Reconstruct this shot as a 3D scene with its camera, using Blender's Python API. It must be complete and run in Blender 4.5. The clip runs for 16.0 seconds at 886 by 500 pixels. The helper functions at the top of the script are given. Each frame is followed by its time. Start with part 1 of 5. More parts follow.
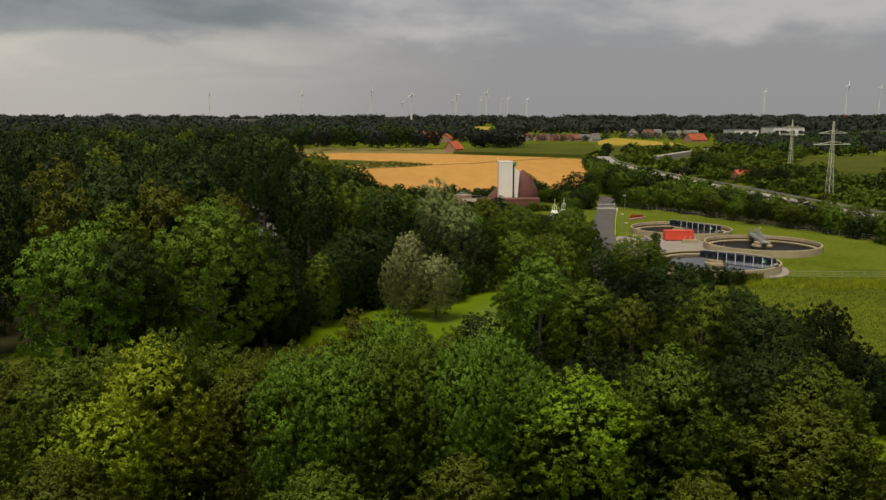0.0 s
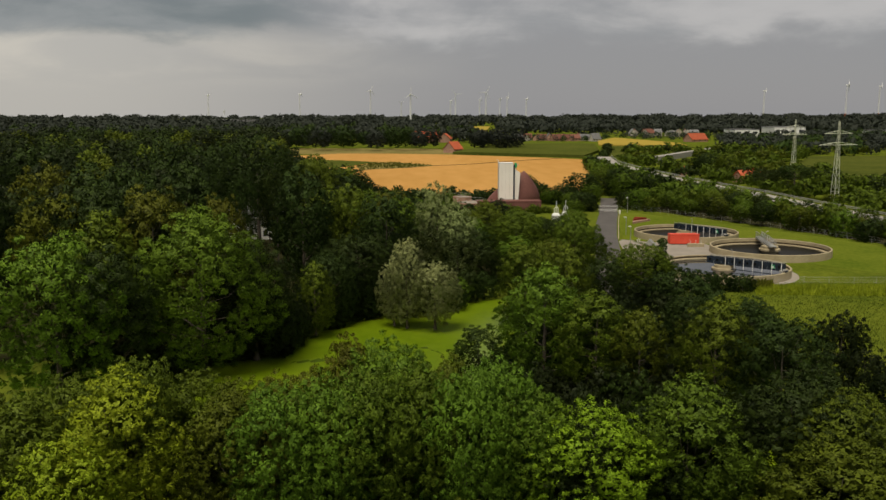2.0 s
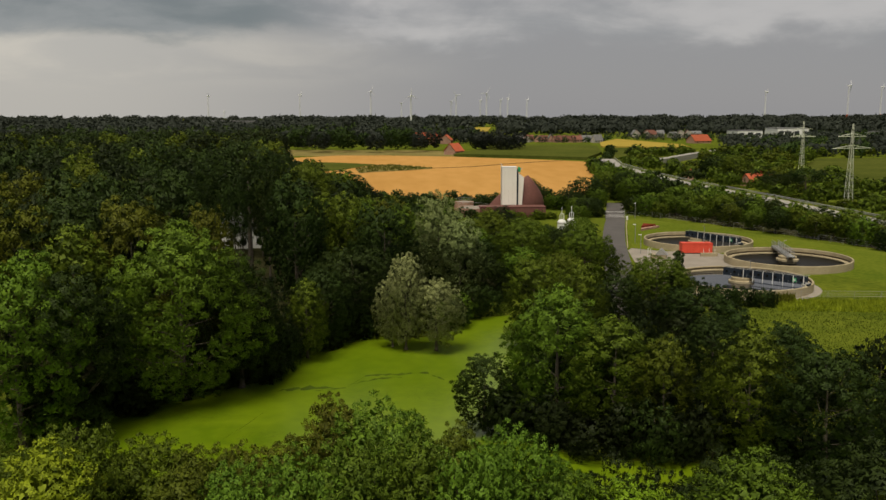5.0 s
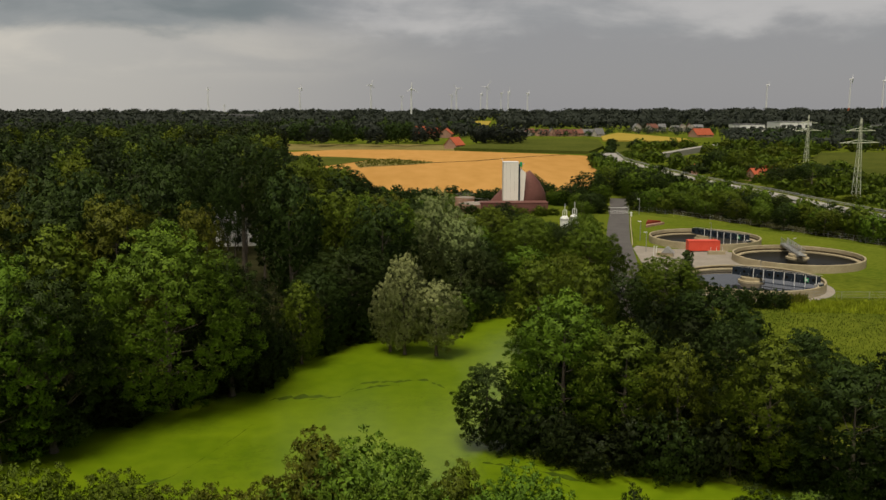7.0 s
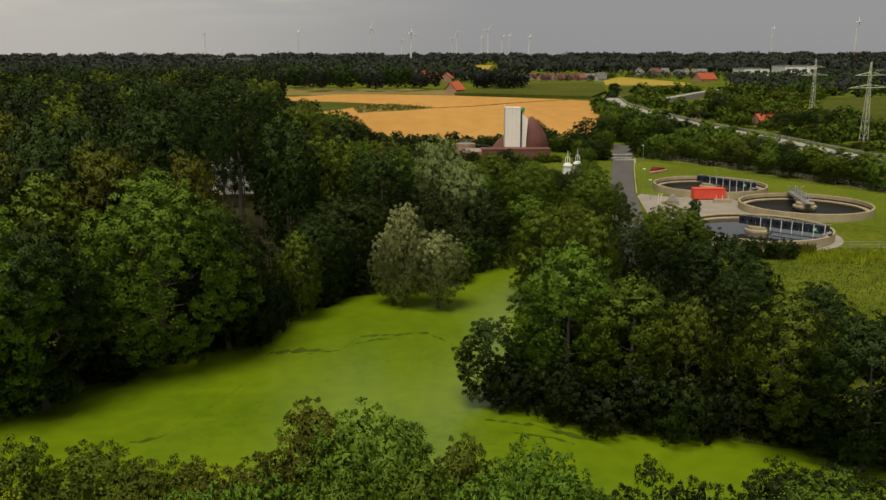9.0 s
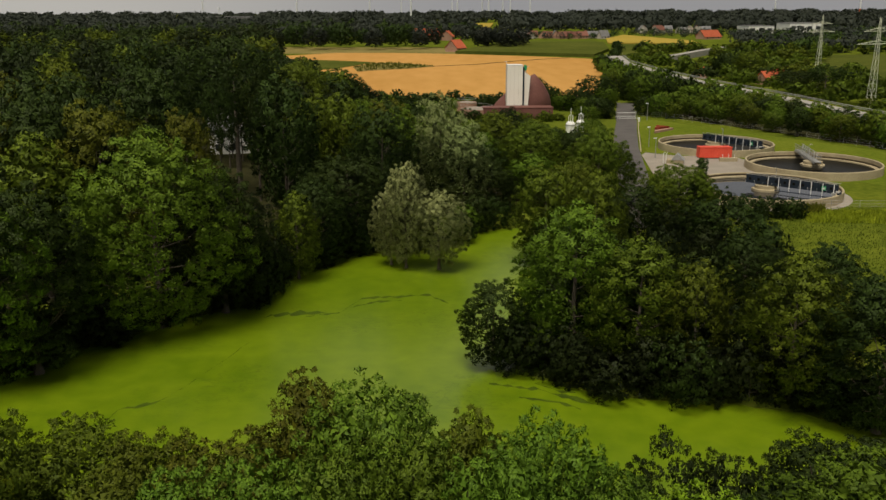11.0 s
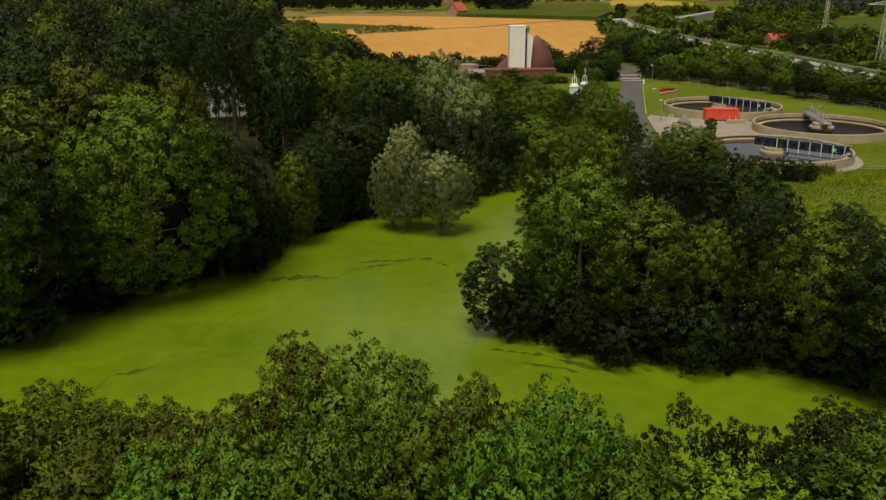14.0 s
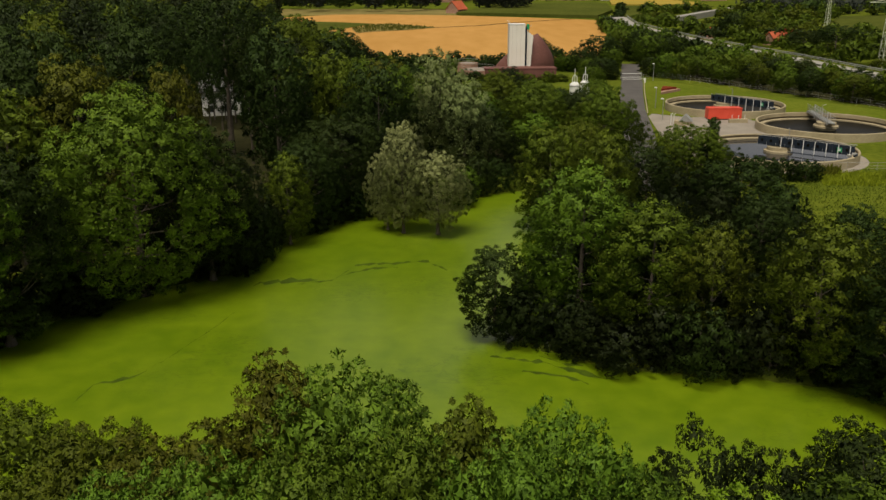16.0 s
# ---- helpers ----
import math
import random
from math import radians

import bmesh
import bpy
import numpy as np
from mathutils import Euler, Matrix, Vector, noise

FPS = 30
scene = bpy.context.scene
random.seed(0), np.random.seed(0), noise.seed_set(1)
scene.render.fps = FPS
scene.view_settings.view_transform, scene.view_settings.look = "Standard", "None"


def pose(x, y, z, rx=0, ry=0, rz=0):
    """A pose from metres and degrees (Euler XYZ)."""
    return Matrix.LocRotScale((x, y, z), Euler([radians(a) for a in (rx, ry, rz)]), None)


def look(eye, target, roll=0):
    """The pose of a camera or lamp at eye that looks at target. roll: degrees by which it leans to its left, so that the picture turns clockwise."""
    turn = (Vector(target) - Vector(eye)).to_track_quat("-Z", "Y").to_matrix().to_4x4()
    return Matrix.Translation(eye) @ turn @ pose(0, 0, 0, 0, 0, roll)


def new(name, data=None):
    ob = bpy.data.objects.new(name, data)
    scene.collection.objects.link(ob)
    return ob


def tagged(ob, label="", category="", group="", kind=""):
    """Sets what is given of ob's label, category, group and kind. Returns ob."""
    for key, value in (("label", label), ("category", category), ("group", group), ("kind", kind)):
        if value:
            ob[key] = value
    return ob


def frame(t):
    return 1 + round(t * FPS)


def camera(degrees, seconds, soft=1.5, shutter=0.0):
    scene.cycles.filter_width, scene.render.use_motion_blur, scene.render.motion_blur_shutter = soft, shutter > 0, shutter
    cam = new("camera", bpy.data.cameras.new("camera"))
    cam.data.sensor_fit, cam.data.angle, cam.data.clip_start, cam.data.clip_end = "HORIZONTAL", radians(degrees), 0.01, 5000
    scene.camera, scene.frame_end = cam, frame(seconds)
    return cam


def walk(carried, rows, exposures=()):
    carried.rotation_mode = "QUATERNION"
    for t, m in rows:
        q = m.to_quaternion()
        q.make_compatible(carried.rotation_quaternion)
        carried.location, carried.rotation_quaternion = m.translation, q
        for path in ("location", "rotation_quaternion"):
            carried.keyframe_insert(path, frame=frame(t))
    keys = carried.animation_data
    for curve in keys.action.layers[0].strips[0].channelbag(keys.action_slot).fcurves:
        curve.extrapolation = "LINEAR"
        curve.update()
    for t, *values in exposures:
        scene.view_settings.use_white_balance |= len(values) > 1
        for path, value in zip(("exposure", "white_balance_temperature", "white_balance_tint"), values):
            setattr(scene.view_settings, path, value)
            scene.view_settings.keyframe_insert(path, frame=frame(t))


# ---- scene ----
cam = camera(54.0, 16.0)
PATH = [
    (0, (-0.124, -1.048, 29.345), (-0.078, 0.927, 29.036), -0.0),
    (0.5, (-0.122, -0.109, 29.426), (-0.076, 1.866, 29.117), -0.0),
    (1, (-0.063, 1.107, 29.468), (-0.017, 3.083, 29.159), -0.0),
    (1.5, (-0.062, 2.489, 29.541), (-0.016, 4.464, 29.232), -0.0),
    (2, (0.01, 3.754, 29.678), (0.057, 5.729, 29.368), -0.1),
    (2.5, (0.007, 5.144, 29.764), (0.054, 7.12, 29.455), -0.0),
    (3, (0.075, 6.593, 29.846), (0.122, 8.569, 29.538), -0.1),
    (3.5, (0.046, 8.1, 29.919), (0.092, 10.076, 29.611), -0.1),
    (4, (0.026, 9.61, 30.033), (0.072, 11.586, 29.724), -0.1),
    (6.5, (0.131, 16.529, 30.299), (0.177, 18.505, 29.991), -0.1),
    (7, (0.186, 17.505, 30.306), (0.231, 19.479, 29.983), -0.1),
    (7.5, (0.193, 18.309, 30.327), (0.238, 20.277, 29.974), -0.1),
    (8, (0.149, 19.1, 30.334), (0.193, 21.062, 29.949), -0.1),
    (8.5, (0.156, 19.795, 30.328), (0.201, 21.751, 29.911), -0.1),
    (9, (0.122, 20.402, 30.3), (0.166, 22.351, 29.855), -0.1),
    (9.5, (0.141, 20.908, 30.228), (0.184, 22.852, 29.761), -0.2),
    (10, (0.122, 21.532, 30.076), (0.165, 23.47, 29.587), -0.2),
    (12.5, (-0.021, 23.821, 29.155), (0.018, 25.732, 28.567), -0.3),
    (13, (0.043, 24.19, 28.937), (0.082, 26.097, 28.336), -0.3),
    (13.5, (0.033, 24.689, 28.784), (0.072, 26.594, 28.177), -0.3),
    (14, (0.058, 24.977, 28.67), (0.096, 26.882, 28.063), -0.3),
    (14.5, (0.089, 25.446, 28.525), (0.127, 27.352, 27.917), -0.3),
    (15, (0.151, 25.998, 28.408), (0.188, 27.903, 27.8), -0.3),
    (15.5, (0.308, 26.768, 28.237), (0.345, 28.673, 27.629), -0.3),
    (16, (0.375, 27.29, 28.278), (0.413, 29.195, 27.669), -0.3),
]
walk(cam, [(t, look(eye, target, roll)) for t, eye, target, roll in PATH], [(0, 0.0), (16, 0.0)])

SKY, SUN = 1.08, 3.6
# exposure and sky
SUN_FROM = Vector((-0.15, -0.40, 0.90)).normalized()
world = bpy.data.worlds.new("overcast_sky")
scene.world = world
world.use_nodes = True
wn, wl = world.node_tree.nodes, world.node_tree.links
wn.clear()


def wmath(op, a, b=None, clamp=False):
    n = wn.new("ShaderNodeMath")
    n.operation, n.use_clamp = op, clamp
    for i, v in enumerate((a, b)):
        if v is None:
            continue
        if isinstance(v, (int, float)):
            n.inputs[i].default_value = v
        else:
            wl.new(v, n.inputs[i])
    return n.outputs[0]


def wmix(fac, a, b):
    n = wn.new("ShaderNodeMix")
    n.data_type = "RGBA"
    for i, v in ((0, fac), (6, a), (7, b)):
        if isinstance(v, (int, float)):
            n.inputs[i].default_value = v
        elif isinstance(v, tuple):
            n.inputs[i].default_value = (*v, 1)
        else:
            wl.new(v, n.inputs[i])
    return n.outputs[2]


coords = wn.new("ShaderNodeTexCoord")
split = wn.new("ShaderNodeSeparateXYZ")
wl.new(coords.outputs["Generated"], split.inputs[0])
dx, dy, dz = split.outputs
up = wmath("MAXIMUM", dz, 0.0)
# cloud sheet: the direction laid on a flat layer, so clouds close up towards the horizon
flat = wmath("ADD", up, 0.17)
sheet = wn.new("ShaderNodeCombineXYZ")
wl.new(wmath("DIVIDE", dx, flat), sheet.inputs[0])
wl.new(wmath("DIVIDE", dy, flat), sheet.inputs[1])
clouds = wn.new("ShaderNodeTexNoise")
clouds.inputs["Scale"].default_value = 1.0
clouds.inputs["Detail"].default_value = 7
clouds.inputs["Roughness"].default_value = 0.52
clouds.inputs["Distortion"].default_value = 0.5
wl.new(sheet.outputs[0], clouds.inputs["Vector"])
soft = wn.new("ShaderNodeTexNoise")
soft.inputs["Scale"].default_value = 0.2
soft.inputs["Detail"].default_value = 3
wl.new(sheet.outputs[0], soft.inputs["Vector"])
cover = wmath("ADD", wmath("MULTIPLY", clouds.outputs[0], 0.6), wmath("MULTIPLY", soft.outputs[0], 0.4))
# heaps along the cloud's lower edge
heap_at = wn.new("ShaderNodeCombineXYZ")
wl.new(dx, heap_at.inputs[0])
wl.new(wmath("MULTIPLY", up, 2.2), heap_at.inputs[1])
heaps = wn.new("ShaderNodeTexNoise")
heaps.inputs["Scale"].default_value = 7.5
heaps.inputs["Detail"].default_value = 8
heaps.inputs["Roughness"].default_value = 0.58
heaps.inputs["Distortion"].default_value = 0.3
wl.new(heap_at.outputs[0], heaps.inputs["Vector"])
heap = wmath("SUBTRACT", heaps.outputs[0], 0.5)
cover = wmath("ADD", cover, wmath("MULTIPLY", heap, 0.35))
ragged = wmath("ADD", up, wmath("ADD", wmath("MULTIPLY", wmath("SUBTRACT", soft.outputs[0], 0.5), 0.08), wmath("MULTIPLY", heap, 0.085)))


def smooth(value, lo, hi, a=0.0, z=1.0):
    n = wn.new("ShaderNodeMapRange")
    n.interpolation_type = "SMOOTHSTEP"
    for key, v in (("From Min", lo), ("From Max", hi), ("To Min", a), ("To Max", z)):
        n.inputs[key].default_value = v
    wl.new(value, n.inputs["Value"])
    return n.outputs[0]


tone = smooth(cover, 0.41, 0.60)
west = smooth(dx, 0.10, -0.42)
# dark cloud base in the west, paler cloud overhead, rain haze low down
high_cloud = wmix(tone, (0.28, 0.28, 0.285), (0.45, 0.435, 0.425))
west_cloud = wmix(tone, (0.17, 0.19, 0.195), (0.27, 0.28, 0.28))
overhead = wmix(smooth(dx, -0.07, -0.20), high_cloud, west_cloud)
rain_haze = wmix(west, (0.275, 0.27, 0.275), (0.45, 0.43, 0.395))
heaped = wmath("MULTIPLY", wmath("MULTIPLY", west, smooth(up, 0.02, 0.055)), wmath("MULTIPLY", tone, 0.7))
rain_haze = wmix(heaped, rain_haze, (0.60, 0.555, 0.48))
# unseen low sky behind the camera, darkened so camera-facing sides get less light
haze_colour = wmix(smooth(dy, -0.1, 0.5), (0.13, 0.135, 0.14), rain_haze)
storm = wmix(smooth(up, 0.16, 0.5), overhead, wmix(tone, (0.12, 0.125, 0.13), (0.24, 0.24, 0.24)))
grey = wmix(smooth(ragged, 0.066, 0.096), haze_colour, storm)
sky = wn.new("ShaderNodeTexSky")
sky.sky_type = "NISHITA"
sky.sun_disc = False
sky.sun_elevation = math.asin(SUN_FROM.z)
sky.sun_rotation = math.atan2(SUN_FROM.x, SUN_FROM.y)
sky_scaled = wn.new("ShaderNodeVectorMath")
sky_scaled.operation = "SCALE"
sky_scaled.inputs["Scale"].default_value = 0.06
wl.new(sky.outputs[0], sky_scaled.inputs[0])
background = wn.new("ShaderNodeBackground")
background.inputs["Strength"].default_value = SKY
wl.new(wmix(0.92, sky_scaled.outputs[0], grey), background.inputs["Color"])
wl.new(background.outputs[0], wn.new("ShaderNodeOutputWorld").inputs["Surface"])

sun = new("sun", bpy.data.lights.new("sun", "SUN"))
sun.data.energy, sun.data.angle, sun.data.color = SUN, radians(34), (1.0, 0.90, 0.74)
sun.matrix_world = look(SUN_FROM * 500, (0, 0, 0))


# ---- materials ----
def material(name, dark, light, scale=1.0, fine=12.0, rough=0.85, bump=0.3, metal=0.0, spread=0.0, spec=0.25, stretch=(1, 1, 1)):
    """Two-scale mottled surface; spread: how much pieces of it differ."""
    m = bpy.data.materials.new(name)
    m.use_nodes = True
    nodes, links = m.node_tree.nodes, m.node_tree.links
    p = nodes["Principled BSDF"]
    p.inputs["Roughness"].default_value, p.inputs["Metallic"].default_value = rough, metal
    p.inputs["Specular IOR Level"].default_value = spec
    tc, mp = nodes.new("ShaderNodeTexCoord"), nodes.new("ShaderNodeMapping")
    mp.inputs["Scale"].default_value = stretch
    links.new(tc.outputs["Object"], mp.inputs[0])
    big, small = nodes.new("ShaderNodeTexNoise"), nodes.new("ShaderNodeTexNoise")
    for n, s, d in ((big, scale, 4), (small, fine, 5)):
        n.inputs["Scale"].default_value, n.inputs["Detail"].default_value = s, d
        links.new(mp.outputs[0], n.inputs["Vector"])
    add = nodes.new("ShaderNodeMath")
    add.operation = "MULTIPLY_ADD"
    links.new(small.outputs[0], add.inputs[0])
    add.inputs[1].default_value = 0.5
    half = nodes.new("ShaderNodeMath")
    half.operation = "MULTIPLY"
    half.inputs[1].default_value = 0.5
    links.new(big.outputs[0], half.inputs[0])
    links.new(half.outputs[0], add.inputs[2])
    rng = nodes.new("ShaderNodeMapRange")
    rng.inputs["From Min"].default_value, rng.inputs["From Max"].default_value = 0.32, 0.68
    links.new(add.outputs[0], rng.inputs["Value"])
    mix = nodes.new("ShaderNodeMix")
    mix.data_type = "RGBA"
    mix.inputs[6].default_value, mix.inputs[7].default_value = (*dark, 1), (*light, 1)
    links.new(rng.outputs[0], mix.inputs[0])
    colour = mix.outputs[2]
    if spread:
        info, hsv = nodes.new("ShaderNodeObjectInfo"), nodes.new("ShaderNodeHueSaturation")
        v = nodes.new("ShaderNodeMapRange")
        v.inputs["To Min"].default_value, v.inputs["To Max"].default_value = 1 - spread, 1 + spread
        links.new(info.outputs["Random"], v.inputs["Value"])
        links.new(v.outputs[0], hsv.inputs["Value"])
        links.new(colour, hsv.inputs["Color"])
        colour = hsv.outputs[0]
    links.new(colour, p.inputs["Base Color"])
    if bump:
        b = nodes.new("ShaderNodeBump")
        b.inputs["Strength"].default_value, b.inputs["Distance"].default_value = bump, 0.05
        links.new(small.outputs[0], b.inputs["Height"])
        links.new(b.outputs[0], p.inputs["Normal"])
    return m


def foliage(name, dark, light, tint=0.12, glow=0.18):
    """Leaves: each differs a little, trees differ, light comes through."""
    m = bpy.data.materials.new(name)
    m.use_nodes = True
    nodes, links = m.node_tree.nodes, m.node_tree.links
    p = nodes["Principled BSDF"]
    p.inputs["Roughness"].default_value = 0.6
    p.inputs["Specular IOR Level"].default_value = 0.14
    geo, info = nodes.new("ShaderNodeNewGeometry"), nodes.new("ShaderNodeObjectInfo")
    tc, patch = nodes.new("ShaderNodeTexCoord"), nodes.new("ShaderNodeTexNoise")
    patch.inputs["Scale"].default_value, patch.inputs["Detail"].default_value = 0.7, 2
    links.new(tc.outputs["Object"], patch.inputs["Vector"])
    both = nodes.new("ShaderNodeMath")
    both.operation = "MULTIPLY_ADD"
    links.new(geo.outputs["Random Per Island"], both.inputs[0])
    both.inputs[1].default_value = 0.5
    shift = nodes.new("ShaderNodeMapRange")
    shift.inputs["From Min"].default_value, shift.inputs["From Max"].default_value = 0.3, 0.7
    shift.inputs["To Max"].default_value = 0.5
    links.new(patch.outputs[0], shift.inputs["Value"])
    links.new(shift.outputs[0], both.inputs[2])
    mix = nodes.new("ShaderNodeMix")
    mix.data_type = "RGBA"
    mix.inputs[6].default_value, mix.inputs[7].default_value = (*dark, 1), (*light, 1)
    links.new(both.outputs[0], mix.inputs[0])
    hsv = nodes.new("ShaderNodeHueSaturation")
    hue, val = nodes.new("ShaderNodeMapRange"), nodes.new("ShaderNodeMapRange")
    hue.inputs["To Min"].default_value, hue.inputs["To Max"].default_value = 0.490, 0.508
    val.inputs["To Min"].default_value, val.inputs["To Max"].default_value = 1 - tint, 1 + tint
    links.new(info.outputs["Random"], hue.inputs["Value"])
    links.new(info.outputs["Random"], val.inputs["Value"])
    links.new(hue.outputs[0], hsv.inputs["Hue"])
    links.new(val.outputs[0], hsv.inputs["Value"])
    links.new(mix.outputs[2], hsv.inputs["Color"])
    links.new(hsv.outputs[0], p.inputs["Base Color"])
    trans, blend = nodes.new("ShaderNodeBsdfTranslucent"), nodes.new("ShaderNodeMixShader")
    links.new(hsv.outputs[0], trans.inputs["Color"])
    blend.inputs[0].default_value = glow
    links.new(p.outputs[0], blend.inputs[1])
    links.new(trans.outputs[0], blend.inputs[2])
    links.new(blend.outputs[0], nodes["Material Output"].inputs["Surface"])
    return m


LEAF = {
    "green": foliage("leaves_green", (0.036, 0.066, 0.005), (0.148, 0.230, 0.017)),
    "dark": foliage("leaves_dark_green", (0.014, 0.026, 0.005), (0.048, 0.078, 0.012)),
    "ash": foliage("leaves_ash_green", (0.046, 0.090, 0.008), (0.172, 0.285, 0.022)),
    "olive": foliage("leaves_olive", (0.036, 0.056, 0.004), (0.148, 0.192, 0.014)),
    "brown": foliage("leaves_brownish", (0.040, 0.050, 0.004), (0.140, 0.150, 0.012)),
    "lime": foliage("leaves_yellow_green", (0.112, 0.158, 0.007), (0.360, 0.445, 0.022)),
    "bright": foliage("leaves_bright_lime", (0.094, 0.170, 0.006), (0.280, 0.440, 0.020)),
    "willow": foliage("leaves_silver_willow", (0.140, 0.158, 0.056), (0.390, 0.420, 0.165)),
    "poplar": foliage("leaves_silver_poplar", (0.092, 0.122, 0.040), (0.285, 0.345, 0.120)),
    # dark green taken lower still: thicket shade is put into this colour
    "deep": foliage("leaves_shaded_deep_green", (0.010, 0.017, 0.005), (0.032, 0.047, 0.010)),
    # greyed green for far woods: the air's haze is mixed into the colour
    "far": foliage("leaves_distant_hazed", (0.022, 0.028, 0.021), (0.044, 0.052, 0.038)),
}
BARK = material("bark", (0.05, 0.04, 0.03), (0.14, 0.12, 0.09), 1.5, 14, 0.9, 0.6)
CONCRETE = material("weathered_concrete", (0.25, 0.205, 0.125), (0.48, 0.41, 0.265), 0.35, 6, 0.9, 0.3)
PAVING = material("concrete_yard", (0.23, 0.20, 0.165), (0.34, 0.305, 0.255), 0.25, 5, 0.9, 0.2)
ROADWAY = material("pale_concrete_road", (0.27, 0.255, 0.23), (0.38, 0.36, 0.325), 0.2, 4, 0.9, 0.1)
ASPHALT = material("asphalt", (0.075, 0.070, 0.066), (0.125, 0.115, 0.108), 0.3, 8, 0.9, 0.2)
NAVY = material("navy_panel", (0.010, 0.016, 0.026), (0.025, 0.036, 0.052), 0.6, 9, 0.55, 0.1)
STEEL = material("galvanised_steel", (0.32, 0.32, 0.30), (0.50, 0.50, 0.48), 2, 20, 0.5, 0.05, 0.6)
PYLON = material("pylon_steel", (0.52, 0.54, 0.42), (0.68, 0.70, 0.56), 1, 10, 0.6, 0.05, 0.3)
WHITE = material("white_paint", (0.66, 0.66, 0.64), (0.82, 0.82, 0.80), 0.6, 9, 0.6, 0.05)
# white paint toned down to grey, standing in for haze over the distance
TURBINE = material("turbine_hazed_white", (0.60, 0.61, 0.62), (0.70, 0.71, 0.72), 0.05, 1, 0.7, 0.0)
CREAM = material("cream_cladding", (0.78, 0.74, 0.64), (0.88, 0.85, 0.77), 0.25, 3, 0.75, 0.05)
MAROON = material("maroon_cladding", (0.120, 0.048, 0.038), (0.185, 0.082, 0.066), 0.2, 3, 0.7, 0.1)
RED = material("red_container_paint", (0.60, 0.065, 0.035), (0.76, 0.11, 0.065), 0.5, 8, 0.55, 0.08)
ROOF = material("red_roof_tiles", (0.30, 0.060, 0.025), (0.48, 0.12, 0.055), 0.6, 5, 0.85, 0.3, spread=0.2)
BRICK = material("brick_wall", (0.28, 0.15, 0.10), (0.42, 0.27, 0.20), 0.7, 6, 0.9, 0.3, spread=0.2)
PLASTER = material("pale_wall", (0.40, 0.36, 0.31), (0.56, 0.52, 0.46), 0.5, 5, 0.9, 0.1, spread=0.1)
GREYROOF = material("grey_roof", (0.12, 0.12, 0.12), (0.22, 0.22, 0.22), 0.4, 5, 0.8, 0.2, spread=0.2)
WINDOW = material("dark_window_glass", (0.02, 0.025, 0.03), (0.05, 0.055, 0.06), 1, 4, 0.15, 0.0, spec=0.6)
WATER_GREY = material("tank_water_grey", (0.020, 0.020, 0.022), (0.035, 0.035, 0.036), 0.3, 2, 0.06, 0.02, spec=0.5)
WATER_DARK = material("tank_water_dark", (0.006, 0.006, 0.005), (0.014, 0.013, 0.010), 0.3, 2, 0.35, 0.03, spec=0.03)
GRASS = material("meadow_grass", (0.052, 0.078, 0.008), (0.140, 0.165, 0.018), 0.06, 0.9, 0.95, 0.5, spec=0.0)
LAWN = material("mown_lawn", (0.072, 0.108, 0.010), (0.152, 0.176, 0.020), 0.05, 1.2, 0.95, 0.3, spec=0.0)
WHEAT = material("ripe_wheat", (0.42, 0.224, 0.060), (0.53, 0.294, 0.092), 0.012, 0.15, 0.95, 0.2, stretch=(1, 0.25, 1), spec=0.0)
MAIZE = material("green_crop", (0.050, 0.064, 0.012), (0.100, 0.112, 0.022), 0.02, 0.3, 0.95, 0.3, spec=0.0)
PASTURE = material("pasture", (0.060, 0.082, 0.012), (0.110, 0.130, 0.022), 0.012, 0.2, 0.95, 0.2, spec=0.0)
ROOF_OLD = material("old_roof_tiles", (0.13, 0.055, 0.040), (0.22, 0.095, 0.065), 0.6, 5, 0.85, 0.3, spread=0.25)
YELLOW = material("yellow_crop", (0.30, 0.225, 0.040), (0.39, 0.29, 0.060), 0.01, 0.2, 0.95, 0.2, spec=0.0)
FALLOW = material("fallow_strip", (0.13, 0.125, 0.035), (0.27, 0.21, 0.08), 0.03, 0.3, 0.95, 0.3, spec=0.0)
FLOWER = material("red_brown_planting", (0.10, 0.020, 0.012), (0.24, 0.055, 0.03), 1.5, 9, 0.95, 0.5, spec=0.0)
GREEN_SIGN = material("green_sign", (0.02, 0.28, 0.10), (0.04, 0.38, 0.16), 1, 5, 0.5, 0.0)
STAIN = material("wet_stained_concrete", (0.030, 0.024, 0.015), (0.085, 0.065, 0.038), 0.5, 5, 0.6, 0.2)
SOIL = material("forest_floor", (0.020, 0.020, 0.010), (0.055, 0.055, 0.022), 0.3, 3, 0.95, 0.4, spec=0.0)


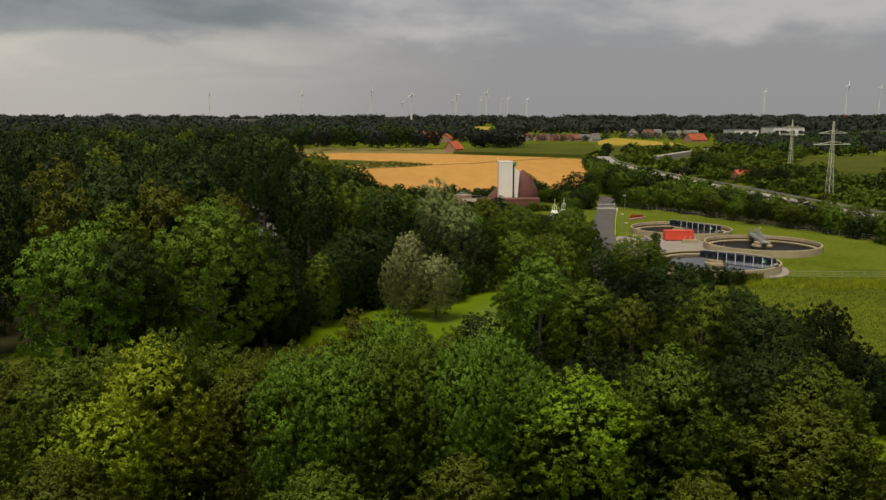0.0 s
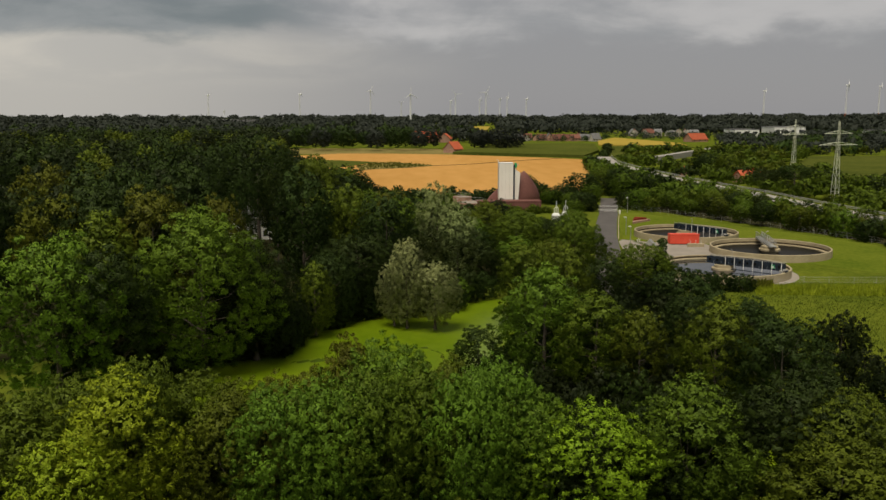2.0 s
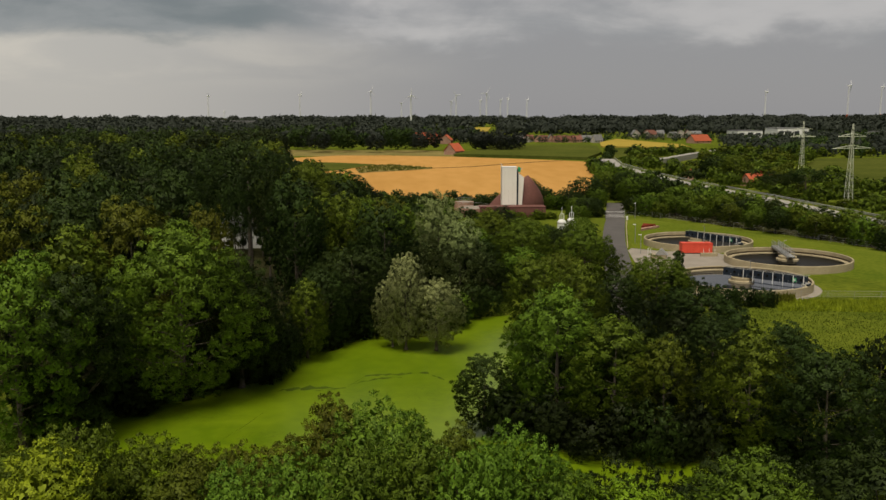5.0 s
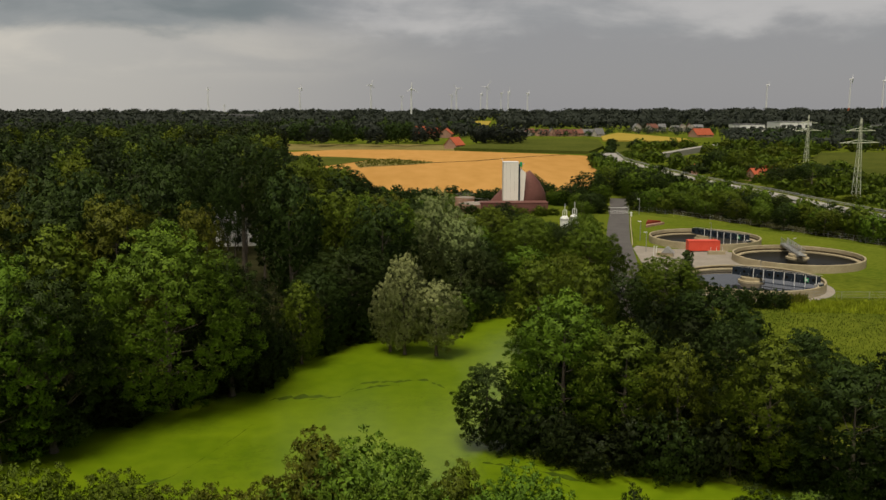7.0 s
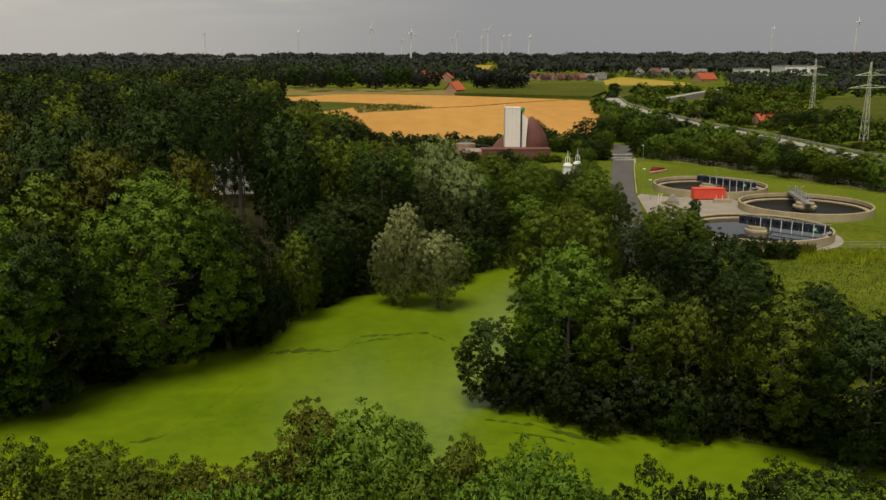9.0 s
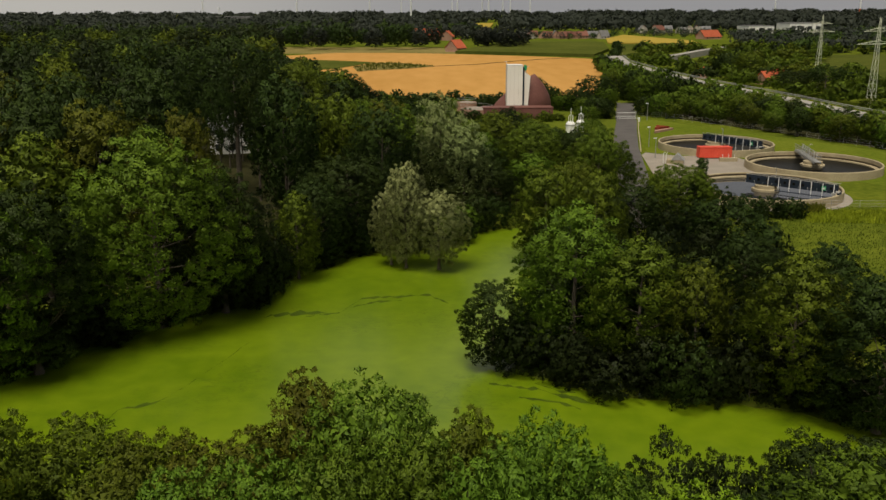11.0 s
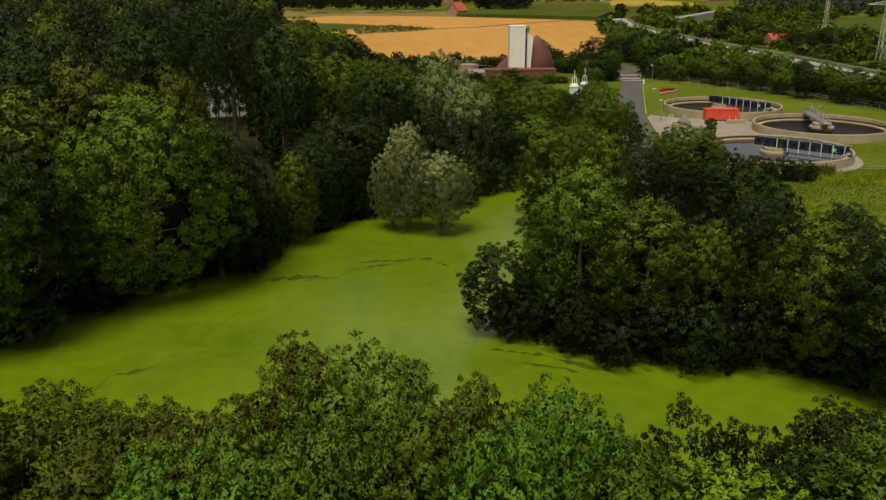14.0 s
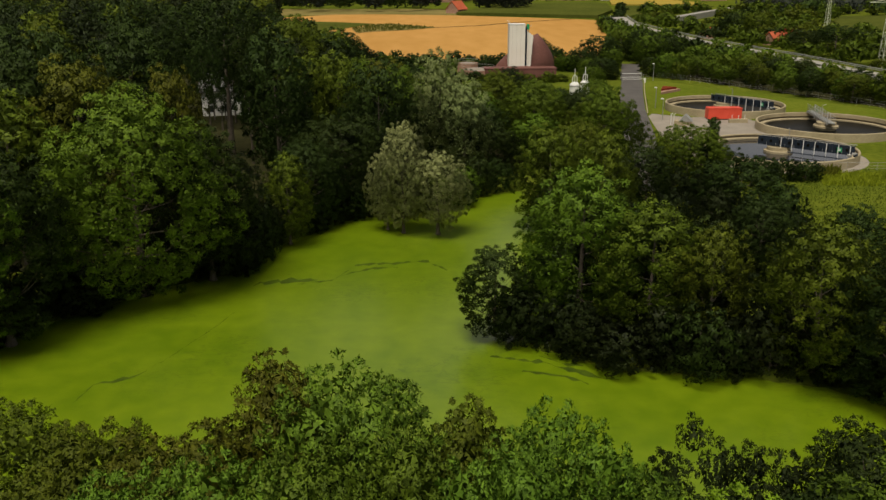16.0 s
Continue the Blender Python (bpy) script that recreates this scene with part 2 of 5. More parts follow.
def duckweed():
    m = material("duckweed", (0.094, 0.164, 0.002), (0.176, 0.250, 0.005), 0.05, 0.6, 0.30, 0.04, spec=1.0)
    nodes, links = m.node_tree.nodes, m.node_tree.links
    p = nodes["Principled BSDF"]
    p.inputs["Specular Tint"].default_value = (1.0, 0.97, 0.62, 1)
    was = p.inputs["Base Color"].links[0].from_socket
    tc, mp = nodes.new("ShaderNodeTexCoord"), nodes.new("ShaderNodeMapping")
    mp.inputs["Scale"].default_value = (0.35, 0.9, 1)
    mp.inputs["Rotation"].default_value = (0, 0, 0.25)
    links.new(tc.outputs["Object"], mp.inputs[0])
    warp = nodes.new("ShaderNodeTexNoise")
    warp.inputs["Scale"].default_value, warp.inputs["Detail"].default_value, warp.inputs["Distortion"].default_value = 1.2, 5, 1.5
    links.new(mp.outputs[0], warp.inputs["Vector"])
    # thin cracks where the noise crosses its middle, in patches only
    d = nodes.new("ShaderNodeMath")
    d.operation = "SUBTRACT"
    d.inputs[1].default_value = 0.5
    links.new(warp.outputs[0], d.inputs[0])
    a = nodes.new("ShaderNodeMath")
    a.operation = "ABSOLUTE"
    links.new(d.outputs[0], a.inputs[0])
    line = nodes.new("ShaderNodeMapRange")
    line.inputs["From Max"].default_value, line.inputs["To Min"].default_value, line.inputs["To Max"].default_value = 0.025, 1, 0
    links.new(a.outputs[0], line.inputs["Value"])
    where = nodes.new("ShaderNodeTexNoise")
    where.inputs["Scale"].default_value = 0.09
    links.new(tc.outputs["Object"], where.inputs["Vector"])
    mask = nodes.new("ShaderNodeMapRange")
    mask.inputs["From Min"].default_value, mask.inputs["From Max"].default_value, mask.inputs["To Max"].default_value = 0.46, 0.62, 0.6
    links.new(where.outputs[0], mask.inputs["Value"])
    f = nodes.new("ShaderNodeMath")
    f.operation = "MULTIPLY"
    links.new(line.outputs[0], f.inputs[0])
    links.new(mask.outputs[0], f.inputs[1])
    mix = nodes.new("ShaderNodeMix")
    mix.data_type = "RGBA"
    mix.inputs[7].default_value = (0.035, 0.070, 0.008, 1)
    links.new(f.outputs[0], mix.inputs[0])
    links.new(was, mix.inputs[6])
    links.new(mix.outputs[2], p.inputs["Base Color"])
    return m


DUCKWEED = duckweed()
WEED_DARK = material("open_water_streak", (0.026, 0.048, 0.004), (0.080, 0.125, 0.006), 0.8, 4, 0.5, 0.05)


# ---- mesh helpers ----
class Shape:
    """Collects simple solids into one mesh."""

    def __init__(self):
        self.v, self.f = [], []

    def add(self, verts, faces):
        n = len(self.v)
        self.v += [tuple(v) for v in verts]
        self.f += [tuple(i + n for i in f) for f in faces]
        return self

    def box(self, x0, x1, y0, y1, z0, z1, m=None):
        vs = [Vector(v) for v in ((x0, y0, z0), (x1, y0, z0), (x1, y1, z0), (x0, y1, z0), (x0, y0, z1), (x1, y0, z1), (x1, y1, z1), (x0, y1, z1))]
        if m is not None:
            vs = [m @ v for v in vs]
        return self.add(vs, [(3, 2, 1, 0), (4, 5, 6, 7), (0, 1, 5, 4), (1, 2, 6, 5), (2, 3, 7, 6), (3, 0, 4, 7)])

    def soft_box(self, x0, x1, y0, y1, z0, z1, b=0.05, m=None):
        """A box with chamfered upright and top edges."""
        ring = lambda i, z: [(x0 + b + i, y0 + i, z), (x1 - b - i, y0 + i, z), (x1 - i, y0 + b + i, z), (x1 - i, y1 - b - i, z), (x1 - b - i, y1 - i, z), (x0 + b + i, y1 - i, z), (x0 + i, y1 - b - i, z), (x0 + i, y0 + b + i, z)]
        vs = [Vector(v) for v in ring(0, z0) + ring(0, z1 - b) + ring(b, z1)]
        if m is not None:
            vs = [m @ v for v in vs]
        fs = [tuple(range(7, -1, -1)), tuple(range(16, 24))]
        for k in (0, 8):
            fs += [(k + i, k + (i + 1) % 8, k + 8 + (i + 1) % 8, k + 8 + i) for i in range(8)]
        return self.add(vs, fs)

    def tube(self, points, radii, sides=6):
        pts = [Vector(p) for p in points]
        radii = radii if hasattr(radii, "__len__") else [radii] * len(pts)
        vs, fs = [], []
        for i, p in enumerate(pts):
            way = (pts[min(i + 1, len(pts) - 1)] - pts[max(i - 1, 0)]).normalized()
            side = way.cross(Vector((0.31, 0.95, 0.05)) if abs(way.z) > 0.5 else Vector((0, 0, 1))).normalized()
            other = way.cross(side)
            vs += [p + radii[i] * (math.cos(a) * side + math.sin(a) * other) for a in (2 * math.pi * k / sides for k in range(sides))]
        for i in range(len(pts) - 1):
            fs += [(i * sides + k, i * sides + (k + 1) % sides, (i + 1) * sides + (k + 1) % sides, (i + 1) * sides + k) for k in range(sides)]
        fs += [tuple(range(sides - 1, -1, -1)), tuple(range((len(pts) - 1) * sides, len(pts) * sides))]
        return self.add(vs, fs)

    def turned(self, profile, n=64, centre=(0, 0, 0), closed=True):
        """A profile of (radius, height) turned round the upright axis."""
        k, vs, fs = len(profile), [], []
        for i in range(n):
            a = 2 * math.pi * i / n
            vs += [(centre[0] + r * math.cos(a), centre[1] + r * math.sin(a), centre[2] + z) for r, z in profile]
        for i in range(n):
            j = (i + 1) % n
            for q in range(k if closed else k - 1):
                fs.append((i * k + q, j * k + q, j * k + (q + 1) % k, i * k + (q + 1) % k))
        return self.add(vs, fs)

    def slab(self, outline, z0, z1):
        """An upright prism on an outline of (x, y), counter-clockwise."""
        n = len(outline)
        vs = [(x, y, z0) for x, y in outline] + [(x, y, z1) for x, y in outline]
        return self.add(vs, [tuple(range(n - 1, -1, -1)), tuple(range(n, 2 * n))] + [(i, (i + 1) % n, n + (i + 1) % n, n + i) for i in range(n)])

    def mesh(self, name, mat, smooth=False):
        me = bpy.data.meshes.new(name)
        me.from_pydata(self.v, [], self.f)
        me.materials.append(mat)
        if smooth:
            me.polygons.foreach_set("use_smooth", [True] * len(me.polygons))
        me.update()
        return me


def part(name, shape, mat, parent=None, label="", smooth=False):
    ob = new(name, shape.mesh(name, mat, smooth))
    if parent:
        ob.parent = parent
    return tagged(ob, label)


def thing(name, label, category, group="", m=None):
    ob = new(name)
    ob.empty_display_size = 0.5
    if m is not None:
        ob.matrix_world = m
    return tagged(ob, label, category, group)


# ---- trees ----
def unit(v):
    return v / (np.linalg.norm(v, axis=1, keepdims=True) + 1e-9)


def globe(n, turn):
    """Directions spread evenly over a ball."""
    k = np.arange(n) + 0.5
    z, a = 1 - 2 * k / n, 2.39996 * k + turn
    w = np.sqrt(np.clip(1 - z * z, 0, 1))
    return np.stack([w * np.cos(a), w * np.sin(a), z], 1)


def crown_leaves(rng, h, r, z0, lobes, leaves, leaf, profile, lobe_size, puff, droop=0.0, gap=0.0, relief=0.5):
    """Billows on the crown, sprays on billows, leaves on sprays.

    Gives blades (n, 3, 3) with their soft facing (n, 3) and the billows' centres."""
    u = (np.arange(lobes) + rng.uniform(0.25, 0.75, lobes)) / lobes
    a = np.arange(lobes) * 2.39996 + rng.uniform(-0.45, 0.45, lobes)
    if profile == "cone":
        wide = 1.02 - 0.9 * u
    elif profile == "egg":
        wide = np.sin(np.pi * np.clip(0.05 + 0.93 * u, 0, 1) ** 0.8) ** 0.65
    elif profile == "column":
        wide = np.clip(np.sin(np.pi * (0.06 + 0.9 * u)), 0, 1) ** 0.35
    else:
        wide = np.sqrt(np.clip(1 - np.abs((u - 0.47) / 0.58) ** 2.4, 0.02, 1))
    size = rng.uniform(0.78, 1.25, lobes) * lobe_size * r * (0.62 + 0.38 * wide)
    reach = np.clip(r * wide - size * 0.8, 0.0, None) * rng.uniform(0.86, 1.05, lobes) * (1 + 0.09 * np.sin(2 * a + 1.0) + 0.07 * np.sin(3 * a))
    z = z0 + size * 0.8 + u * (h - z0 - 1.75 * size)
    centre = np.stack([reach * np.cos(a), reach * np.sin(a), z], 1)
    tall = np.array([1, 1, 1 + 0.7 * droop])
    core = np.array([0, 0, z0 + 0.64 * (h - z0)])
    sprays, facing, billow = [], [], []
    blades, soft = [], []
    for i in range(lobes):
        out = unit((centre[i] - core)[None])[0]
        n = max(8, int((0.48 if relief < 0.6 else 0.5) * 4 * size[i] ** 2 / puff ** 2))
        d = globe(n, rng.uniform(0, 6.28)) + rng.normal(size=(n, 3)) * 0.16
        d = unit(d)
        p = centre[i] + d * tall * (size[i] * rng.uniform(0.82, 1.16, n))[:, None]
        ok = d @ unit((centre[i] - np.array([0, 0, z0 + 0.4 * (h - z0)]))[None])[0] > -0.35
        if gap:
            ok &= rng.random(n) > gap
        for j in range(lobes):
            if j != i:
                ok &= np.linalg.norm((p - centre[j]) / tall, axis=1) > 0.86 * size[j]
        sprays.append(p[ok])
        facing.append(d[ok])
        billow.append(np.repeat(out[None], ok.sum(), 0))
        # inner leaves that close the billow
        m = int((0.7 if relief < 0.6 else 0.9) * 12.6 * (0.6 * size[i]) ** 2 / (leaf * 1.9) ** 2 * (1 - gap))
        e = unit(globe(max(m, 6), 1.0) + rng.normal(size=(max(m, 6), 3)) * 0.2)
        q = centre[i] + e * tall * size[i] * rng.uniform(0.5, 0.7, len(e))[:, None]
        blades.append(blade(rng, q, unit(e + rng.normal(size=e.shape) * 0.3), leaf * 1.9, 1.4, droop))
        soft.append(unit(e + out - np.array([0, 0, 0.55])))
    sprays, facing, billow = np.concatenate(sprays), np.concatenate(facing), np.concatenate(billow)
    k = len(sprays)
    # finer leaves in the upper crown of the trees that stand near
    upper = (relief > 0.6) & (sprays[:, 2] > 0.6 * h)
    w = np.repeat(np.arange(k), np.where(upper, int(1.4 * leaves), leaves))
    size = leaf * np.where(upper[w], 0.85, 1.0)
    m = len(w)
    lean = 0.6 if relief < 0.6 else 0.4
    e = unit(unit(rng.normal(size=(m, 3))) + lean * facing[w] + np.array([0, 0, 0.5 * lean]))
    fat = (puff * rng.uniform(0.7, 1.3, k))[w]
    pos = sprays[w] + e * np.array([1, 1, 0.85 + 0.9 * droop]) * (fat * rng.uniform(0.2, 1.08, m) ** 0.6)[:, None] - np.array([0, 0, droop * 0.5]) * fat[:, None]
    blades.append(blade(rng, pos, unit(e + rng.normal(size=(m, 3)) * 0.38), size, 1.6 + 1.4 * droop, droop, 0.4 if relief < 0.6 else 1.0))
    soft.append(unit(relief * e + 0.3 * facing[w] + (1.6 - relief) * billow[w] + rng.normal(size=(m, 3)) * 0.34))
    return np.concatenate(blades), np.concatenate(soft), centre


def blade(rng, pos, nor, size, long, droop, rear=0.4):
    """A pointed blade per leaf: (n, 3, 3)."""
    m = len(pos)
    t = unit(np.cross(nor, rng.normal(size=(m, 3))))
    t = unit(t + rear * nor - np.array([0, 0, 1.6 * droop]))
    b = unit(np.cross(nor, t))
    s = (size * rng.uniform(0.65, 1.35, m))[:, None]
    return np.stack([pos - t * s * long * 0.4 - b * s * 0.5, pos + t * s * long * 0.7 - nor * s * 0.15, pos - t * s * long * 0.4 + b * s * 0.5], 1)


def blades_mesh(name, verts, mat, normals=None):
    verts = verts.reshape(-1, 3)
    n = len(verts) // 3
    me = bpy.data.meshes.new(name)
    me.vertices.add(3 * n)
    me.vertices.foreach_set("co", verts.astype(np.float32).ravel())
    me.loops.add(3 * n)
    me.loops.foreach_set("vertex_index", np.arange(3 * n, dtype=np.int32))
    me.polygons.add(n)
    me.polygons.foreach_set("loop_start", np.arange(0, 3 * n, 3, dtype=np.int32))
    me.materials.append(mat)
    me.update(calc_edges=True)
    if normals is not None:
        me.polygons.foreach_set("use_smooth", np.ones(n, bool))
        me.normals_split_custom_set_from_vertices(np.repeat(normals, 3, 0).astype(np.float32))
    return me


def trunk_shape(rng, h, centres, foot):
    s = Shape()
    lean = rng.uniform(-0.25, 0.25, 2)
    top = 0.72 * h
    axis = [(lean[0] * k * k, lean[1] * k * k, -0.4 + (top + 0.4) * k) for k in (0, 0.05, 0.3, 0.6, 1)]
    s.tube(axis, [foot * 1.5, foot, foot * 0.8, foot * 0.5, foot * 0.15], 8)
    for c in sorted(centres.tolist(), key=lambda c: c[2])[::2]:
        k = max(0.15, min(0.9, (c[2] - 0.16 * h) / top))
        base = Vector((lean[0] * k * k, lean[1] * k * k, top * k))
        tip = Vector(c)
        mid = base.lerp(tip, 0.5) + Vector((0, 0, -0.05 * h * rng.uniform(0.2, 1)))
        s.tube([base, mid, tip], [foot * 0.36 * (1.15 - k), foot * 0.22 * (1.15 - k), 0.02], 5)
    return s


# kinds of tree form: height, radius, crown base, billows, leaves, leaf size, outline, billow size, spray size, droop, gaps
FORMS = {
    "tall": (15, 3.4, 5.5, 28, 34, 0.082, "round", 0.36, 0.235, 0.0, 0.0, 0.7),
    "tall_b": (15, 3.2, 5.5, 28, 34, 0.080, "egg", 0.37, 0.225, 0.0, 0.0, 0.7),
    "tall_c": (15, 3.6, 5.5, 32, 34, 0.082, "round", 0.33, 0.235, 0.0, 0.0, 0.7),
    "thin": (13, 3.0, 6.0, 12, 34, 0.09, "round", 0.38, 0.25, 0.0, 0.05, 0.7),
    "broad": (16, 7.5, 0.4, 60, 84, 0.125, "round", 0.25, 0.58),
    "broad_b": (16, 6.8, 0.4, 54, 84, 0.125, "egg", 0.27, 0.58),
    "high": (26, 8.0, 13.0, 20, 70, 0.18, "round", 0.34, 0.90, 0.0, 0.2),
    "mid": (13, 4.6, 0.4, 32, 70, 0.125, "egg", 0.34, 0.52),
    "mid_b": (13, 4.2, 0.4, 30, 70, 0.125, "round", 0.34, 0.50),
    "dome": (9, 5.5, -0.3, 30, 54, 0.16, "round", 0.30, 0.62),
    "silver": (13, 4.0, 1.3, 20, 64, 0.10, "round", 0.40, 0.36, 0.3, 0.04),
    "column": (17, 3.8, 0.6, 24, 70, 0.12, "column", 0.44, 0.54, 0.7),
    "fir": (10, 1.9, 0.6, 26, 30, 0.16, "cone", 0.42, 0.36),
    "bush": (5, 3.6, -0.3, 14, 40, 0.16, "round", 0.40, 0.52),
    "bush_b": (5, 3.2, -0.3, 13, 40, 0.15, "egg", 0.42, 0.48),
    "wood": (18, 6.0, 3.0, 24, 44, 0.25, "round", 0.34, 0.90),
    "wood_b": (18, 5.2, 2.5, 22, 44, 0.24, "egg", 0.36, 0.85),
    "scrub": (7, 4.0, -0.3, 14, 24, 0.34, "round", 0.40, 0.75),
}
MADE = {}
for n_form, (form, (fh, fr, fz, *rest)) in enumerate(FORMS.items()):
    rng = np.random.default_rng(40 + n_form)
    blades, soft, centre = crown_leaves(rng, fh, fr, fz, *rest)
    crown = blades_mesh("crown", blades, LEAF["green"], soft)
    trunk = trunk_shape(rng, fh, centre, 0.018 * fh + 0.02).mesh("trunk", BARK)
    MADE[form] = (fh, fr, crown, trunk, blades, soft)

WORDS = {
    "green": "leafy deciduous tree with a mid-green crown",
    "dark": "dense deciduous tree with dark green leaves",
    "ash": "broad ash tree with soft green feathery leaves",
    "deep": "old deciduous tree with very dark green, shade-toned leaves",
    "olive": "deciduous tree with olive green leaves",
    "brown": "deciduous tree with brownish green leaves",
    "lime": "deciduous tree with sunlit yellow-green leaves",
    "bright": "young deciduous tree with bright lime green leaves",
    "willow": "silvery grey-green willow standing at the pond's edge",
    "poplar": "tall white poplar with silvery green leaves",
}
tree_rng = random.Random(5)


def tree(leaf, x, y, top, r, form, group, ground=0.5, kind="tree", words=""):
    fh, fr, crown, trunk = MADE[form][:4]
    s = (top - ground) / fh
    wide = r / fr
    ob = thing(kind, words or WORDS[leaf], kind, group, Matrix.LocRotScale((x, y, ground), Euler((0, 0, tree_rng.uniform(0, 6.28))), (wide * tree_rng.uniform(0.94, 1.06), wide * tree_rng.uniform(0.94, 1.06), s)))
    for name, me in (("trunk", trunk), ("crown", crown)):
        o = new(name, me)
        o.parent = ob
        if name == "crown":
            o.material_slots[0].link = "OBJECT"
            o.material_slots[0].material = LEAF[leaf]
    return ob


# ---- ground ----
POND_LEFT = [(-60, 74), (-45, 82), (-35, 90.7), (-32.6, 96.1), (-28.6, 99.0), (-25, 104.6), (-20.2, 107.7), (-17.4, 109.4), (-16, 117.2), (-10.6, 126.7), (-5.2, 129.3), (-0.9, 127.8), (4.1, 132), (7.5, 139), (13.2, 142)]
POND_RIGHT = [(14, 135.7), (13, 114), (9, 99), (7.5, 91), (13.4, 86.5), (19.1, 84.8), (23.3, 84.5), (27.1, 83), (30.5, 81.2), (34, 78.8), (44, 74), (60, 68)]
POND_NEAR = [(60, 56), (30, 55), (10, 56), (-10, 56), (-30, 57), (-60, 60)]
POND = POND_LEFT + POND_RIGHT + POND_NEAR
pond_a = np.array(POND, float)
pond_b = np.roll(pond_a, -1, axis=0)


def shore(x, y):
    """Metres to the pond's edge, negative inside it."""
    p = np.array([x, y], float)
    e = pond_b - pond_a
    k = np.clip(((p - pond_a) * e).sum(1) / (e * e).sum(1), 0, 1)
    d = np.linalg.norm(p - (pond_a + k[:, None] * e), axis=1).min()
    cross = (pond_a[:, 1] > y) != (pond_b[:, 1] > y)
    xs = pond_a[:, 0] + (y - pond_a[:, 1]) / np.where(e[:, 1] == 0, 1e-9, e[:, 1]) * e[:, 0]
    return -d if (cross & (x < xs)).sum() % 2 else d


def rise(x, y):
    return 0.6 + 0.0042 * min(1500.0, max(0.0, math.hypot(x, y) - 1200))


def land(x, y):
    z = rise(x, y)
    if -70 < x < 70 and 45 < y < 150:
        d = shore(x, y)
        z = -0.7 + (z + 0.7) * min(1.0, max(0.0, (d + 1.2) / 2.4))
    return z


def steps(lo, hi, dense_lo, dense_hi, step):
    inner = list(np.arange(dense_lo, dense_hi + 0.1, step))
    below, above, w = [], [], step
    v = dense_lo
    while v > lo:
        w *= 1.35
        v -= w
        below.append(max(v, lo))
    v, w = dense_hi, step
    while v < hi:
        w *= 1.35
        v += w
        above.append(min(v, hi))
    return below[::-1] + inner + above


gx, gy = steps(-5200, 5200, -64, 64, 2.0), steps(-600, 5600, 50, 146, 2.0)
ground = Shape()
ground.add([(x, y, land(x, y)) for y in gy for x in gx], [(j * len(gx) + i, j * len(gx) + i + 1, (j + 1) * len(gx) + i + 1, (j + 1) * len(gx) + i) for j in range(len(gy) - 1) for i in range(len(gx) - 1)])
tagged(part("ground", ground, GRASS, smooth=True), "grassy level ground reaching to the horizon", "ground", kind="structure")
water = Shape().slab([(x, y) for x, y in [(-66, 60), (66, 54), (66, 72), (34, 82), (16, 88), (16, 145), (2, 145), (-22, 124), (-40, 98), (-66, 80)]], -0.3, 0.0)
tagged(part("pond_water", water, DUCKWEED), "still pond fully covered with bright green duckweed", "pond", kind="structure")


def pond_streak(line, width, seed):
    """A ragged dark gap in the duckweed along a line of (x, y)."""
    rng = random.Random(seed)
    pts = []
    for (x0, y0), (x1, y1) in zip(line, line[1:]):
        n = max(2, int(math.hypot(x1 - x0, y1 - y0) / 0.5))
        pts += [(x0 + (x1 - x0) * i / n, y0 + (y1 - y0) * i / n) for i in range(n)]
    s = Shape()
    vs = []
    for i, (x, y) in enumerate(pts):
        w = width * 0.9 * (0.06 if rng.random() < 0.2 else 0.22 + 0.78 * rng.random() ** 1.6) * math.sin(math.pi * (i + 0.5) / len(pts)) ** 0.4
        y += rng.uniform(-0.15, 0.15)
        vs += [(x - 0.2 * w, y - w / 2, 0.006), (x + 0.2 * w, y + w / 2, 0.006)]
    s.add(vs, [(2 * i, 2 * i + 2, 2 * i + 3, 2 * i + 1) for i in range(len(pts) - 1)])
    tagged(part("pond_streak", s, WEED_DARK), "thin dark streak of open water in the duckweed", "water streak", kind="structure")


pond_streak([(-24.2, 81.8), (-23.8, 84.7), (-21.2, 86.0), (-19.6, 89.1), (-18.7, 91.9), (-17.5, 95.0), (-16.3, 99.0)], 1.5, 1)
pond_streak([(-15.9, 105.9), (-13.2, 106.5), (-9.6, 106.7)], 3.0, 2)
pond_streak([(-12.0, 105.6), (-8.7, 106.5), (-6.8, 111.0), (-3.2, 111.5), (0.4, 112.0), (2.7, 108.7)], 1.1, 3)
pond_streak([(-8.0, 108.0), (-5.0, 110.0), (-2.0, 110.2)], 0.9, 4)
pond_streak([(5.2, 88.6), (9.2, 87.4), (13.2, 84.6), (14.8, 84.0)], 1.1, 5)
pond_streak([(7.4, 86.0), (10.5, 84.9), (12.4, 83.4)], 0.8, 6)
pond_streak([(9.0, 88.6), (11.0, 87.0), (12.6, 86.4)], 0.90, 7)


